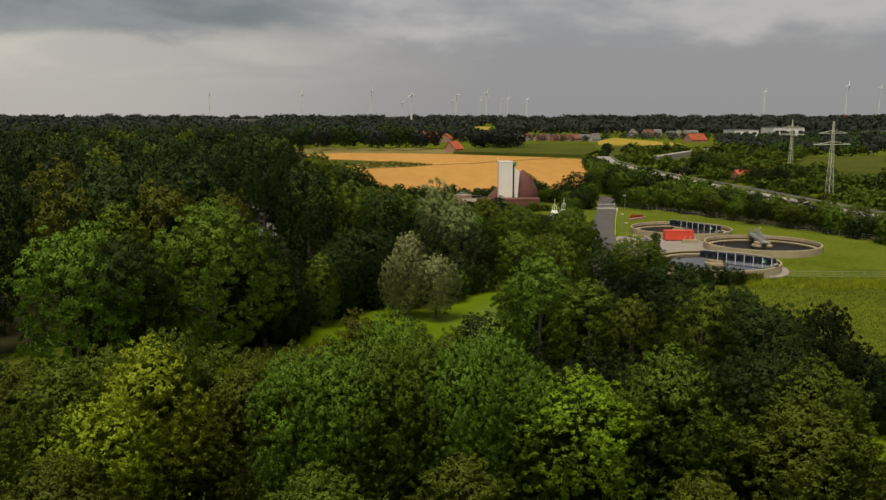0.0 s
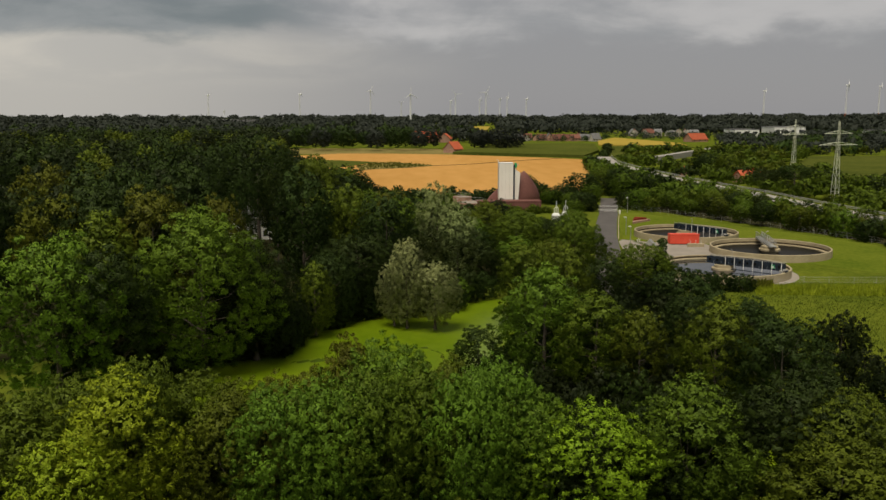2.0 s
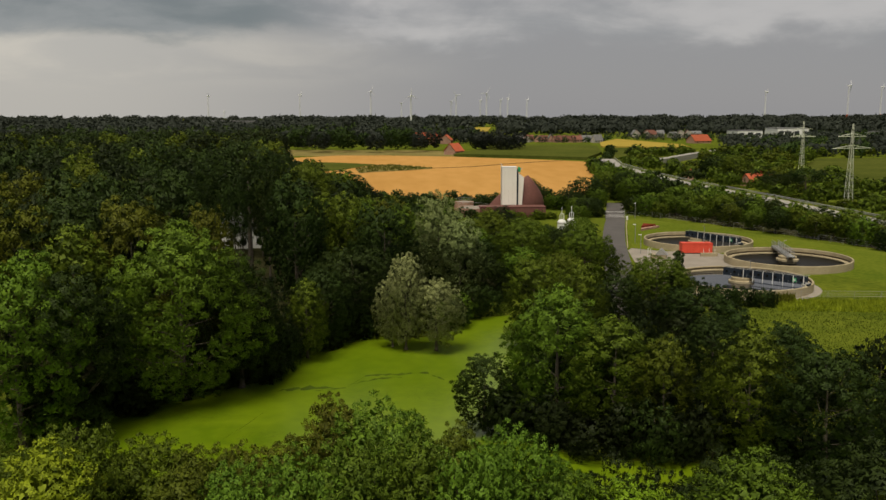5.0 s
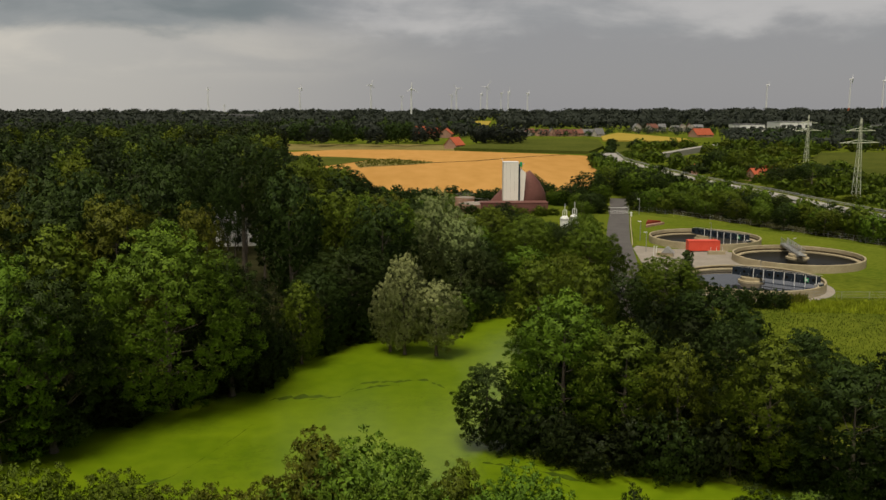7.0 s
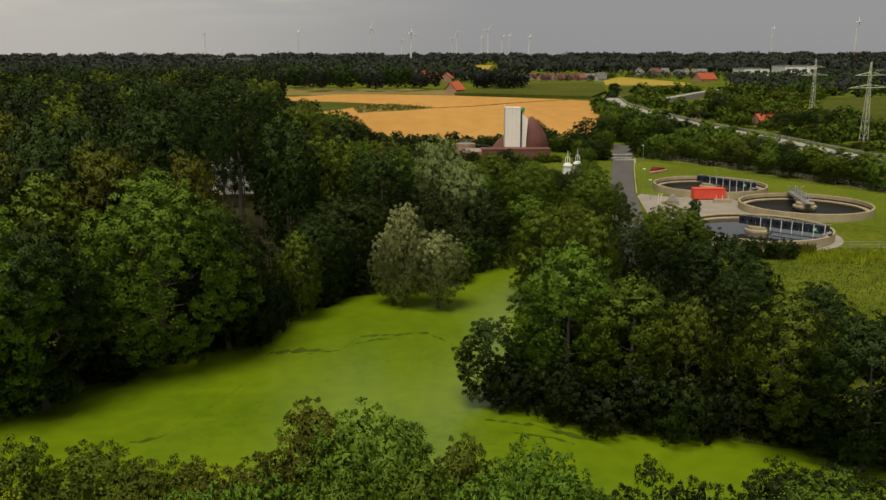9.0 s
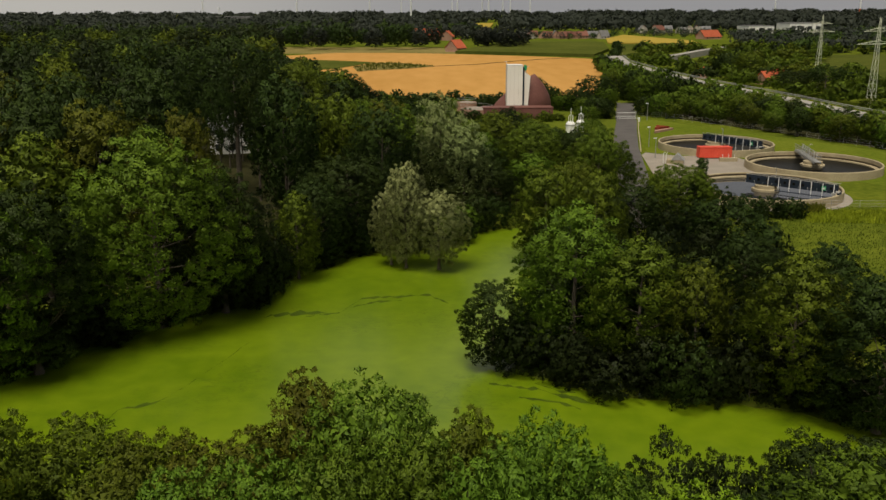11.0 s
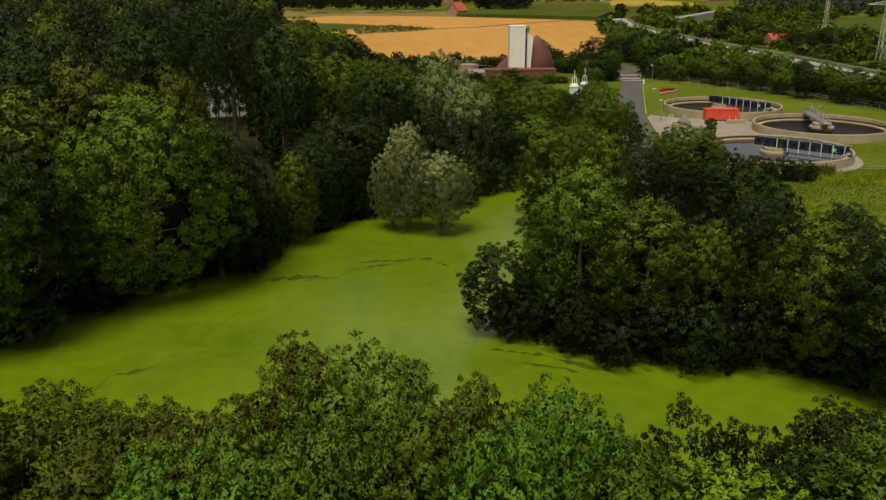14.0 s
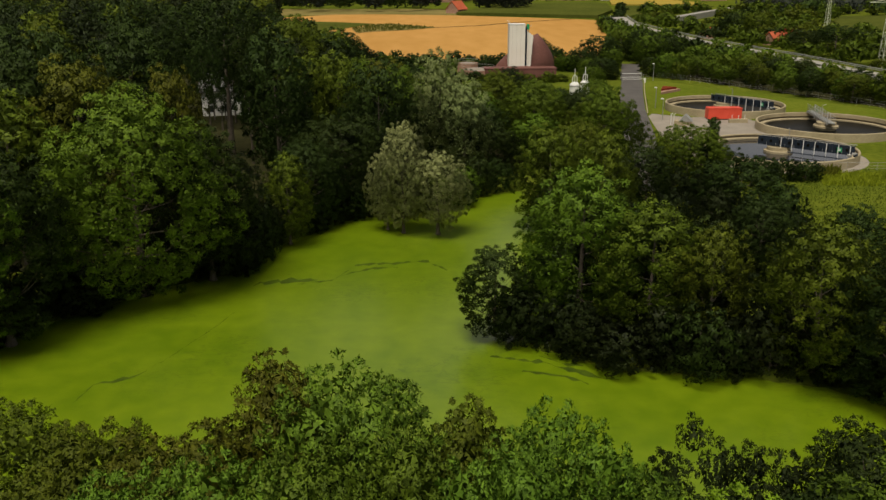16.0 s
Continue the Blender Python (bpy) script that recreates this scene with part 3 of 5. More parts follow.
# ---- works: tanks, yard, road ----
def settling_tank(x, y, r, turn, water_z, water_mat, state, apron=0.0, panels=True):
    tank = thing("settling_tank", f"round concrete settling tank {state}", "settling tank", "settling tanks", pose(x, y, 0.6))
    part("wall", Shape().turned([(r, -0.6), (r, 1.42), (r - 0.05, 1.5), (r - 0.33, 1.5), (r - 0.38, 1.42), (r - 0.38, -0.1)], 96), CONCRETE, tank)
    part("launder", Shape().turned([(r - 0.38, water_z - 0.55), (r - 0.38, water_z - 0.32), (r - 1.3, water_z - 0.32), (r - 1.3, water_z - 0.55)], 96), CONCRETE, tank, "wet concrete overflow channel")
    part("water", Shape().turned([(0.02, water_z - 0.6), (r - 0.39, water_z - 0.6)], 96, closed=False), water_mat, tank, "still dark water")
    part("tide_band", Shape().turned([(r - 0.379, water_z - 0.62), (r - 0.379, water_z + 0.02), (r - 0.384, water_z + 0.02), (r - 0.384, water_z - 0.62)], 96), STAIN, tank, "dark wet band on the inner wall")
    if apron:
        part("apron", Shape().turned([(r, -0.3), (r + apron, -0.3), (r + apron, 0.04), (r, 0.06)], 96), PAVING, tank, "pale concrete apron")
    col = part("column", Shape().turned([(0.02, 0.0), (1.75, 0.0), (1.75, 0.6), (2.15, 0.65), (2.15, 1.0), (1.7, 1.07), (1.7, 1.55), (0.02, 1.55)], 40, closed=False), CONCRETE, tank, "round concrete centre column")
    bridge = new("bridge")
    bridge.parent = tank
    bridge.matrix_local = pose(0, 0, 0.25, 0, 0, turn)
    tagged(bridge, "dark scraper bridge with handrails and hanging poles")
    part("deck", Shape().soft_box(-3.2, r - 0.1, -0.55, 0.55, 1.5, 1.68, 0.03), STEEL, bridge)
    for i in range(0 if panels else 14):
        for side in (-0.6, 0.6):
            part("rail_post", Shape().tube([(-3.0 + i * (r + 2.4) / 13, side, 1.6), (-3.0 + i * (r + 2.4) / 13, side, 2.85)], 0.045, 5), STEEL, bridge)
    for side in () if panels else (-0.6, 0.6):
        part("middle_rail", Shape().tube([(-3.1, side, 2.3), (r - 0.3, side, 2.3)], 0.04), STEEL, bridge)
        part("girder", Shape().soft_box(-3.1, r - 0.2, side - 0.06, side + 0.06, 1.25, 1.62, 0.02), STEEL, bridge)
    for i in range(10 if panels else 0):
        x0 = -3.1 + i * (r + 2.6) / 10
        x1 = x0 + (r + 2.6) / 10 - 0.06
        for side in (-0.62, 0.58):
            part("panel", Shape().soft_box(x0, x1, side, side + 0.04, 1.45, 2.72, 0.01), NAVY, bridge)
        part("hatch", Shape().soft_box(x0 + 0.45, x0 + 0.85, -0.66, -0.623, 1.95, 2.35, 0.01), WATER_DARK, bridge)
    for side in (-0.6, 0.6):
        part("handrail", Shape().tube([(-3.1, side, 2.85), (r - 0.3, side, 2.85)], 0.035), STEEL, bridge)
    for i in range(7):
        px = 0.6 + i * (r - 1.4) / 6
        part("pole", Shape().tube([(px, -0.72, water_z - 0.7), (px, -0.72, 2.8)], 0.065, 6), WHITE, bridge)
    part("scum_arm", Shape().tube([(1.8, -0.9, water_z - 0.5), (r - 1.2, -0.9, water_z - 0.5)], 0.08, 6), NAVY, bridge)
    part("drive_unit", Shape().soft_box(r - 1.1, r - 0.45, -0.95, -0.65, 1.25, 1.6, 0.06), STEEL, bridge, "grey drive motor box")
    part("wheel", Shape().tube([(r - 0.2, -0.5, 1.42), (r - 0.2, 0.5, 1.42)], 0.22, 14), NAVY, bridge)
    part("sign", Shape().soft_box(r - 2.7, r - 2.0, -0.70, -0.67, 1.75, 2.4, 0.01), GREEN_SIGN, bridge, "small green and white sign")
    part("sign_field", Shape().soft_box(r - 2.55, r - 2.15, -0.715, -0.703, 1.9, 2.2, 0.005), WHITE, bridge)
    part("lamp_post", Shape().tube([(1.2, 0.7, 1.6), (1.2, 0.7, 4.0), (1.2, 0.5, 4.2), (1.2, 0.1, 4.25)], 0.05, 6), STEEL, bridge)
    return tank


settling_tank(55.4, 160.1, 11.7, -44, 1.3, WATER_GREY, "with greyish water and a navy scraper bridge", 1.3)
settling_tank(72.8, 182.3, 12.1, 80, 0.78, WATER_DARK, "with dark low water and a steel bridge", panels=False)
settling_tank(62.7, 207.6, 12.0, -58, 0.78, WATER_DARK, "with dark low water and a navy bridge")

yard = Shape().slab([(41.5, 176), (47, 172), (63, 172.5), (66, 184), (63, 197.5), (52, 198.5), (46.5, 203), (45, 200)], 0.0, 0.66)
tagged(part("yard_pavement", yard, PAVING), "pale concrete yard beside the tanks", "pavement", kind="structure")
lawn = Shape().slab([(47, 204), (52, 200), (90, 150), (110, 160), (108, 178), (94, 206), (80, 230), (62, 259), (57, 258)], 0.0, 0.63)
tagged(part("lawn", lawn, LAWN), "mown lawn round the tanks", "lawn", kind="structure")


def ribbon(points, width, z0, z1):
    """A road-like strip along a line of (x, y)."""
    pts = [Vector((x, y, 0)) for x, y in points]
    left, right = [], []
    for i, p in enumerate(pts):
        way = (pts[min(i + 1, len(pts) - 1)] - pts[max(i - 1, 0)]).normalized()
        n = Vector((-way.y, way.x, 0)) * width / 2
        left.append(p + n)
        right.append(p - n)
    s = Shape()
    k = len(pts)
    vs = [(p.x, p.y, z) for z in (z0, z1) for side in (left, right) for p in side]
    fs = []
    for i in range(k - 1):
        fs += [(2 * k + i, 3 * k + i, 3 * k + i + 1, 2 * k + i + 1), (i, 2 * k + i, 2 * k + i + 1, i + 1), (k + i, k + i + 1, 3 * k + i + 1, 3 * k + i)]
    return s.add(vs, fs)


tagged(part("works_road", ribbon([(64.5, 302), (60, 281), (56.4, 266), (54.4, 255), (50.4, 238.6), (44.0, 210), (38.4, 180), (34, 158), (30, 138)], 5.4, 0.3, 0.68), ASPHALT), "narrow grey asphalt drive to the gate", "road", kind="structure")


def kerb(points):
    tagged(part("kerb", ribbon(points, 0.18, 0.3, 0.76), CONCRETE), "low concrete kerb along the drive", "kerb", kind="structure")


kerb([(57.8, 256), (53.5, 238.2), (47.1, 209.6), (45.6, 203)])

gate = thing("sliding_gate", "low grey steel gate across the drive", "gate", m=pose(53.7, 265.2, 0.68))
for z in (0.15, 1.15):
    part("rail", Shape().tube([(0, 0, z), (5.4, 0, z)], 0.07), WHITE, gate)
for i in range(19):
    part("bar", Shape().tube([(0.1 + i * 0.29, 0, 0.15), (0.1 + i * 0.29, 0, 1.15)], 0.02, 5), STEEL, gate)
for x in (-0.1, 5.5):
    part("post", Shape().soft_box(x - 0.12, x + 0.12, -0.12, 0.12, -0.1, 1.5, 0.02), STEEL, gate)
barrier = thing("barrier", "white horizontal barrier before the gate", "barrier", m=pose(51.8, 254.8, 0.68))
part("boom", Shape().tube([(0, 0, 0.9), (5.6, 0, 0.9)], 0.06), WHITE, barrier)
part("housing", Shape().soft_box(5.6, 6.0, -0.2, 0.2, -0.1, 1.1, 0.04), WHITE, barrier)
part("rest", Shape().tube([(0, 0, -0.1), (0, 0, 0.9)], 0.05), STEEL, barrier)


def street_lamp(x, y, h):
    lamp = thing("street_lamp", "slim grey street lamp with a flat head", "street lamp", "lamps by the drive", pose(x, y, 0.5))
    part("pole", Shape().tube([(0, 0, 0), (0, 0, h * 0.5), (0, 0, h)], [0.08, 0.065, 0.05], 8), STEEL, lamp)
    part("head", Shape().soft_box(-0.55, 0.12, -0.12, 0.12, h - 0.04, h + 0.1, 0.04), WHITE, lamp)


street_lamp(60.6, 258, 4.6)
street_lamp(49.2, 211, 4.4)
street_lamp(46.6, 195.5, 4.2)

bed = thing("planter", "low triangular brick planter with reddish planting", "planter", m=pose(58.8, 236.5, 0.6))
part("kerb_wall", Shape().slab([(-3.0, -4.8), (3.4, 1.6), (-0.4, 4.4)], -0.3, 0.55), BRICK, bed)
part("planting", Shape().slab([(-2.3, -2.2), (2.4, 1.5), (-0.3, 3.7)], 0.4, 1.0), FLOWER, bed)

skip = thing("container", "bright red steel roll-off container on the yard", "container", m=pose(55.3, 194.6, 0.66, 0, 0, -1))
part("body", Shape().soft_box(0, 6.5, 0, 2.35, 0.2, 2.3, 0.06), RED, skip)
for i in range(12):
    part("rib", Shape().soft_box(0.25 + i * 0.54, 0.36 + i * 0.54, -0.05, 0.02, 0.25, 2.2, 0.02), RED, skip)
part("top_rail", Shape().soft_box(-0.05, 6.55, -0.06, 0.05, 2.2, 2.36, 0.03), RED, skip)
for y in (0.4, 1.8):
    part("runner", Shape().soft_box(0.1, 6.4, y, y + 0.15, 0.0, 0.2, 0.02), NAVY, skip)
pallet = thing("barrier_block", "weathered concrete block lying before the container", "concrete block", m=pose(58.2, 191.0, 0.66))
part("block", Shape().soft_box(0, 3.6, 0, 0.6, 0, 0.75, 0.08), CONCRETE, pallet)
for i in range(3):
    part("stake", Shape().tube([(0.6 + i * 1.2, 0.3, 0.7), (0.6 + i * 1.2, 0.3, 1.5)], 0.04, 5), WHITE, pallet)
chute = thing("sludge_chute", "small steel chute with a sloping grey lid", "chute", m=pose(47.2, 189.5, 0.66, 0, 0, -20))
part("trough", Shape().add([(0, 0, 0), (3.2, 0, 0), (3.2, 2, 0), (0, 2, 0), (0, 0, 0.7), (3.2, 0, 0.7), (3.2, 2, 0.7), (0, 2, 0.7)], [(3, 2, 1, 0), (4, 5, 6, 7), (0, 1, 5, 4), (1, 2, 6, 5), (2, 3, 7, 6), (3, 0, 4, 7)]), CONCRETE, chute)
part("lid", Shape().add([(0.9, -0.1, 0.72), (3.4, -0.1, 0.72), (3.4, 2.1, 0.72), (0.9, 2.1, 0.72), (1.9, -0.1, 1.9), (2.1, -0.1, 1.9), (2.1, 2.1, 1.9), (1.9, 2.1, 1.9)], [(3, 2, 1, 0), (4, 5, 6, 7), (0, 1, 5, 4), (1, 2, 6, 5), (2, 3, 7, 6), (3, 0, 4, 7)]), STEEL, chute, "grey sloping lid")
for x in (-0.6, -0.1):
    part("pipe", Shape().tube([(x, 0.4, -0.05), (x, 0.4, 1.9), (x + 0.3, 0.4, 2.1)], 0.06), WHITE, chute)

# ---- digester building ----
hall = thing("works_building", "maroon shell-roofed building with a tall cream tower", "building", m=pose(23.2, 270, 0.6))
part("tower", Shape().soft_box(0.4, 4.75, 0, 4.5, -0.3, 14.0, 0.04), CREAM, hall, "tall flat cream clad tower")
for i in range(3):
    part("panel_joint", Shape().box(1.2 + i * 1.2, 1.23 + i * 1.2, -0.006, 0.01, 0, 13.9), PLASTER, hall)
part("tower_cap", Shape().soft_box(0.34, 4.81, -0.06, 4.56, 14.0, 14.14, 0.02), WHITE, hall)
part("tower_side", Shape().box(4.75, 5.25, 0.3, 4.4, -0.3, 13.4), NAVY, hall, "dark recessed strip")
# sloping cream cheek between the tower and the shell
part("cheek", Shape().add([(5.2, 0.6, 0), (6.2, 0.6, 0), (7.0, 0.6, 11.0), (5.2, 0.6, 12.4), (5.2, 4.2, 0), (6.2, 4.2, 0), (7.0, 4.2, 11.0), (5.2, 4.2, 12.4)], [(0, 1, 2, 3), (7, 6, 5, 4), (0, 4, 5, 1), (1, 5, 6, 2), (2, 6, 7, 3), (3, 7, 4, 0)]), CREAM, hall)


def shell():
    """A tent-like shell: round foot, leaning up to the tower."""
    s, rows, n = Shape(), 10, 40
    vs, fs = [], []
    for j in range(rows + 1):
        k = j / rows
        for i in range(n):
            a = 2 * math.pi * i / n
            rad = 8.7 * (1 - k ** 1.75) + 0.2
            vs.append((5.2 + rad * math.cos(a) + 3.4 * k, 10.6 + rad * math.sin(a) - 5.6 * k, -0.3 + 11.6 * k))
    for j in range(rows):
        fs += [(j * n + i, j * n + (i + 1) % n, (j + 1) * n + (i + 1) % n, (j + 1) * n + i) for i in range(n)]
    fs.append(tuple(range(rows * n, rows * n + n)))
    return s.add(vs, fs)


part("shell_roof", shell(), MAROON, hall, "maroon ribbed shell", smooth=True)
part("annex_wall", Shape().soft_box(-6.6, 12.6, -6.5, -1.0, -0.3, 2.9, 0.05), MAROON, hall)
part("annex_coping", Shape().soft_box(-6.7, 12.7, -6.6, -0.95, 2.9, 3.02, 0.03), MAROON, hall)
part("duct", Shape().tube([(5.8, 2, 11.8), (5.8, 2, 13.4), (6.6, 2, 13.6)], 0.12), STEEL, hall)
part("vent_box", Shape().soft_box(5.3, 6.0, 1.4, 2.6, 12.6, 14.0, 0.05), GREEN_SIGN, hall, "light green roof vent")
part("aerial", Shape().tube([(0.2, 0.5, 14), (0.2, 0.5, 15.0), (-0.3, 0.4, 15.1)], 0.06), WHITE, hall)


def low_tank(x, y, r, h):
    t = thing("round_tank", "low round brick-coloured tank beside the works building", "tank", "low round tanks", pose(x, y, 0.6))
    part("wall", Shape().turned([(r, -0.3), (r, h), (r - 0.3, h), (r - 0.3, -0.3)], 40), BRICK, t)
    part("cover", Shape().turned([(0.02, h + 0.3), (r - 0.28, h - 0.1)], 40, closed=False), PAVING, t)
    part("railing", Shape().turned([(r - 0.1, h + 0.9), (r - 0.06, h + 0.94), (r - 0.1, h + 0.98)], 40), STEEL, t)


low_tank(12.9, 283, 3.0, 2.7)
low_tank(14.9, 268, 4.6, 2.4)


def silo(x, y):
    s = thing("gas_silo", "pale steel silo with a domed top and mast", "silo", "silos", pose(x, y, 1.1))
    part("body", Shape().turned([(0.02, -1.0), (1.15, -1.0), (1.15, 1.7), (1.02, 2.05), (0.7, 2.35), (0.02, 2.5)], 28, closed=False), WHITE, s)
    part("band", Shape().turned([(1.16, 1.5), (1.22, 1.5), (1.22, 1.72), (1.16, 1.72)], 28), STEEL, s)
    part("mast", Shape().tube([(0, 0, 2.4), (0, 0, 5.6)], 0.07), WHITE, s)
    for dx in (-0.5, 0.5):
        part("pipe", Shape().tube([(dx, 0, 2.3), (dx, 0, 3.6), (0.75 * dx, 0, 3.85), (0, 0, 3.95)], 0.08), WHITE, s)
    part("base", Shape().soft_box(-1.6, 1.6, -1.6, 1.6, -1.4, -0.85, 0.05), CONCRETE, s)


silo(35.6, 233)
silo(38.6, 236)

# ---- fields ----


def field(name, outline, height, mat, label, category="field"):
    tagged(part(name, Shape().slab(outline, 0.2, 0.6 + height), mat), label, category, kind="structure")


field("wheat_field", [(-70, 312), (50, 309), (62, 337), (74, 390), (91, 466), (104, 539), (88.5, 559), (62.7, 581), (20, 613), (-23, 632), (-59, 634), (-86, 603), (-150, 600), (-140, 480)], 0.8, WHEAT, "golden ripe wheat field")
field("green_strip", [(-64, 419), (-52, 457), (-43, 470), (-33, 499), (-27, 520), (-50, 539), (-79, 553), (-150, 570), (-150, 430)], 0.95, MAIZE, "dark green crop patch beside the wheat")
field("fallow_strip", [(-31, 444), (-25, 452), (-8, 464), (6.6, 482), (-4, 498), (-15, 514), (-27, 512), (-36, 479)], 1.0, FALLOW, "weedy fallow strip in the wheat")
field("stubble_meadow", [(-160, 642), (-59, 640), (-23, 638), (20, 619), (30, 650), (12, 735), (-160, 760)], 0.1, FALLOW, "dry grass meadow under the old trees")
field("maize_field", [(22, 630), (107, 576), (133, 657), (155, 786), (66, 790)], 2.0, MAIZE, "dark green maize field")
field("pasture_field", [(65, 794), (156, 789), (163, 872), (89, 876)], 0.3, PASTURE, "light green pasture")
field("grass_field", [(112, 576), (165, 620), (235, 752), (162, 780), (138, 660)], 0.4, MAIZE, "green crop beside the trunk road")
field("yellow_field", [(160, 792), (234, 770), (247, 837), (226, 1027), (182, 908)], 1.0, YELLOW, "yellow ripening crop field")
field("yellow_field_far", [(62, 1290), (94, 1290), (140, 1800), (84, 1760)], 3.4, YELLOW, "distant yellow crop field")
EAST_MEADOW = [(160, 396), (205, 372), (322, 590), (262, 588)]
field("east_meadow", EAST_MEADOW, 0.2, MAIZE, "green meadow beyond the trunk road")

tagged(part("field_track", ribbon([(5, 483), (28.6, 497), (49.8, 523), (72.6, 546), (88, 556)], 2.6, 1.0, 1.44), SOIL), "narrow dark track through the wheat", "track", kind="structure")

# ---- trunk road on its bank ----
ROAD_LINE = [(140, 110), (128, 170), (116, 225), (112.5, 260), (110.5, 292), (107, 325), (103.5, 360), (101.5, 420), (103, 480), (113, 546)]
bank = ribbon(ROAD_LINE, 26, 0.3, 1.4)
tagged(part("road_bank", bank, GRASS), "grassy bank under the trunk road", "bank", kind="structure")
tagged(part("road_bank_top", ribbon(ROAD_LINE, 14, 1.2, 2.8), GRASS), "raised bank carrying the trunk road", "bank", kind="structure")
tagged(part("trunk_road", ribbon(ROAD_LINE, 8.6, 2.6, 3.0), ROADWAY), "pale grey trunk road on a low bank", "road", kind="structure")
tagged(part("side_road", ribbon([(134, 514), (144.5, 532), (176.5, 587), (218, 654)], 5, 0.3, 4.0), ROADWAY), "pale side road between the trees", "road", kind="structure")


def guard_rail(offset):
    rail = thing("guard_rail", "steel guard rail along the trunk road", "guard rail", "guard rails")
    pts = [Vector((x, y, 3.0)) for x, y in ROAD_LINE]
    side = []
    for i, p in enumerate(pts):
        way = (pts[min(i + 1, len(pts) - 1)] - pts[max(i - 1, 0)]).normalized()
        side.append(p + Vector((-way.y, way.x, 0)) * offset)
    for z in (0.55, 0.95):
        part("beam", Shape().tube([p + Vector((0, 0, z)) for p in side], 0.11, 4), STEEL, rail)
    me = Shape().box(-0.07, 0.07, -0.07, 0.07, -0.3, 1.05).mesh("post", STEEL)
    for a, b in zip(side[1:9], side[2:10]):
        n = int((b - a).length / 4)
        for i in range(n):
            o = new("post", me)
            o.parent = rail
            o.location = a.lerp(b, i / n)


guard_rail(4.7)
guard_rail(-4.7)


# ---- pylons ----
def pylon(x, y, h, ground, turn):
    p = thing("power_pylon", "grey-green lattice power pylon with two crossarms", "pylon", "power pylons", pose(x, y, ground, 0, 0, turn))
    levels = [0, 0.14, 0.27, 0.39, 0.50, 0.60, 0.68, 0.76, 0.84, 0.91, 1.0]
    half = lambda k: 0.85 * (1 - k) + 0.14
    for sx in (-1, 1):
        for sy in (-1, 1):
            part("leg", Shape().tube([(sx * half(k), sy * half(k), k * h) for k in levels], 0.08, 4), PYLON, p)
    for a, b in zip(levels, levels[1:]):
        s = Shape()
        wa, wb = half(a), half(b)
        for s0, s1 in (((-1, -1), (1, -1)), ((1, -1), (1, 1)), ((1, 1), (-1, 1)), ((-1, 1), (-1, -1))):
            s.tube([(s0[0] * wa, s0[1] * wa, a * h), (s1[0] * wb, s1[1] * wb, b * h)], 0.035, 4)
            s.tube([(s1[0] * wa, s1[1] * wa, a * h), (s0[0] * wb, s0[1] * wb, b * h)], 0.035, 4)
            s.tube([(s0[0] * wb, s0[1] * wb, b * h), (s1[0] * wb, s1[1] * wb, b * h)], 0.035, 4)
        part("bracing", s, PYLON, p)
    for k, reach in ((0.712, 7.8), (0.852, 5.8)):
        s, w = Shape(), half(k)
        for sx in (-1, 1):
            tip = (sx * reach, 0, k * h)
            for sy in (-1, 1):
                s.tube([(sx * w, sy * w, k * h), tip], 0.09, 4)
                s.tube([(sx * w * 0.8, sy * w * 0.8, k * h + 0.9), tip], 0.06, 4)
            for q in (0.3, 0.55, 0.8):
                s.tube([(sx * (w + (reach - w) * q), -w * (1 - q), k * h), (sx * (w + (reach - w) * q), w * (1 - q), k * h), (sx * (w + (reach - w) * q), 0, k * h + 1.3 * (1 - q))], 0.045, 4)
        part("crossarm", s, PYLON, p)
        for q in (0.55, 1.0):
            for sx in (-1, 1):
                part("insulator", Shape().tube([(sx * reach * q, 0, k * h), (sx * reach * q, 0, k * h - 1.3)], 0.09, 6), WINDOW, p)
    return p


pylon(135.2, 285, 26.4, 0.6, 18)
pylon(185.3, 435, 26.0, 0.6, 18)


# ---- wind turbines on the horizon ----
def turbine(x, y, top, blade, phase, turn):
    z = rise(x, y) - 1
    t = thing("wind_turbine", "white three-bladed wind turbine on the horizon", "wind turbine", "wind turbines", pose(x, y, z, 0, 0, turn))
    h = top - z
    part("tower", Shape().tube([(0, 0, 0), (0, 0, h * 0.5), (0, 0, h)], [2.4, 1.9, 1.25], 12), TURBINE, t)
    part("nacelle", Shape().soft_box(-1.5, 1.5, -4, 5, h - 0.8, h + 2.6, 0.5), TURBINE, t)
    if x > 1000:
        part("marking_band", Shape().tube([(0, 0, h * 0.12), (0, 0, h * 0.2)], [2.95, 2.9], 12), ROOF, t, "red marking band")
    hub = part("hub", Shape().tube([(0, -4, h + 1), (0, -5.5, h + 1), (0, -7.5, h + 1)], [2.2, 2.0, 0.6], 10), TURBINE, t)
    for i in range(3):
        a = math.radians(phase + 120 * i)
        c, s = math.sin(a), math.cos(a)
        part("blade", Shape().tube([(c * q * blade, -5.5, h + 1 + s * q * blade) for q in (0.02, 0.2, 0.6, 1)], [0.9, 1.2, 0.7, 0.2], 5), TURBINE, t)


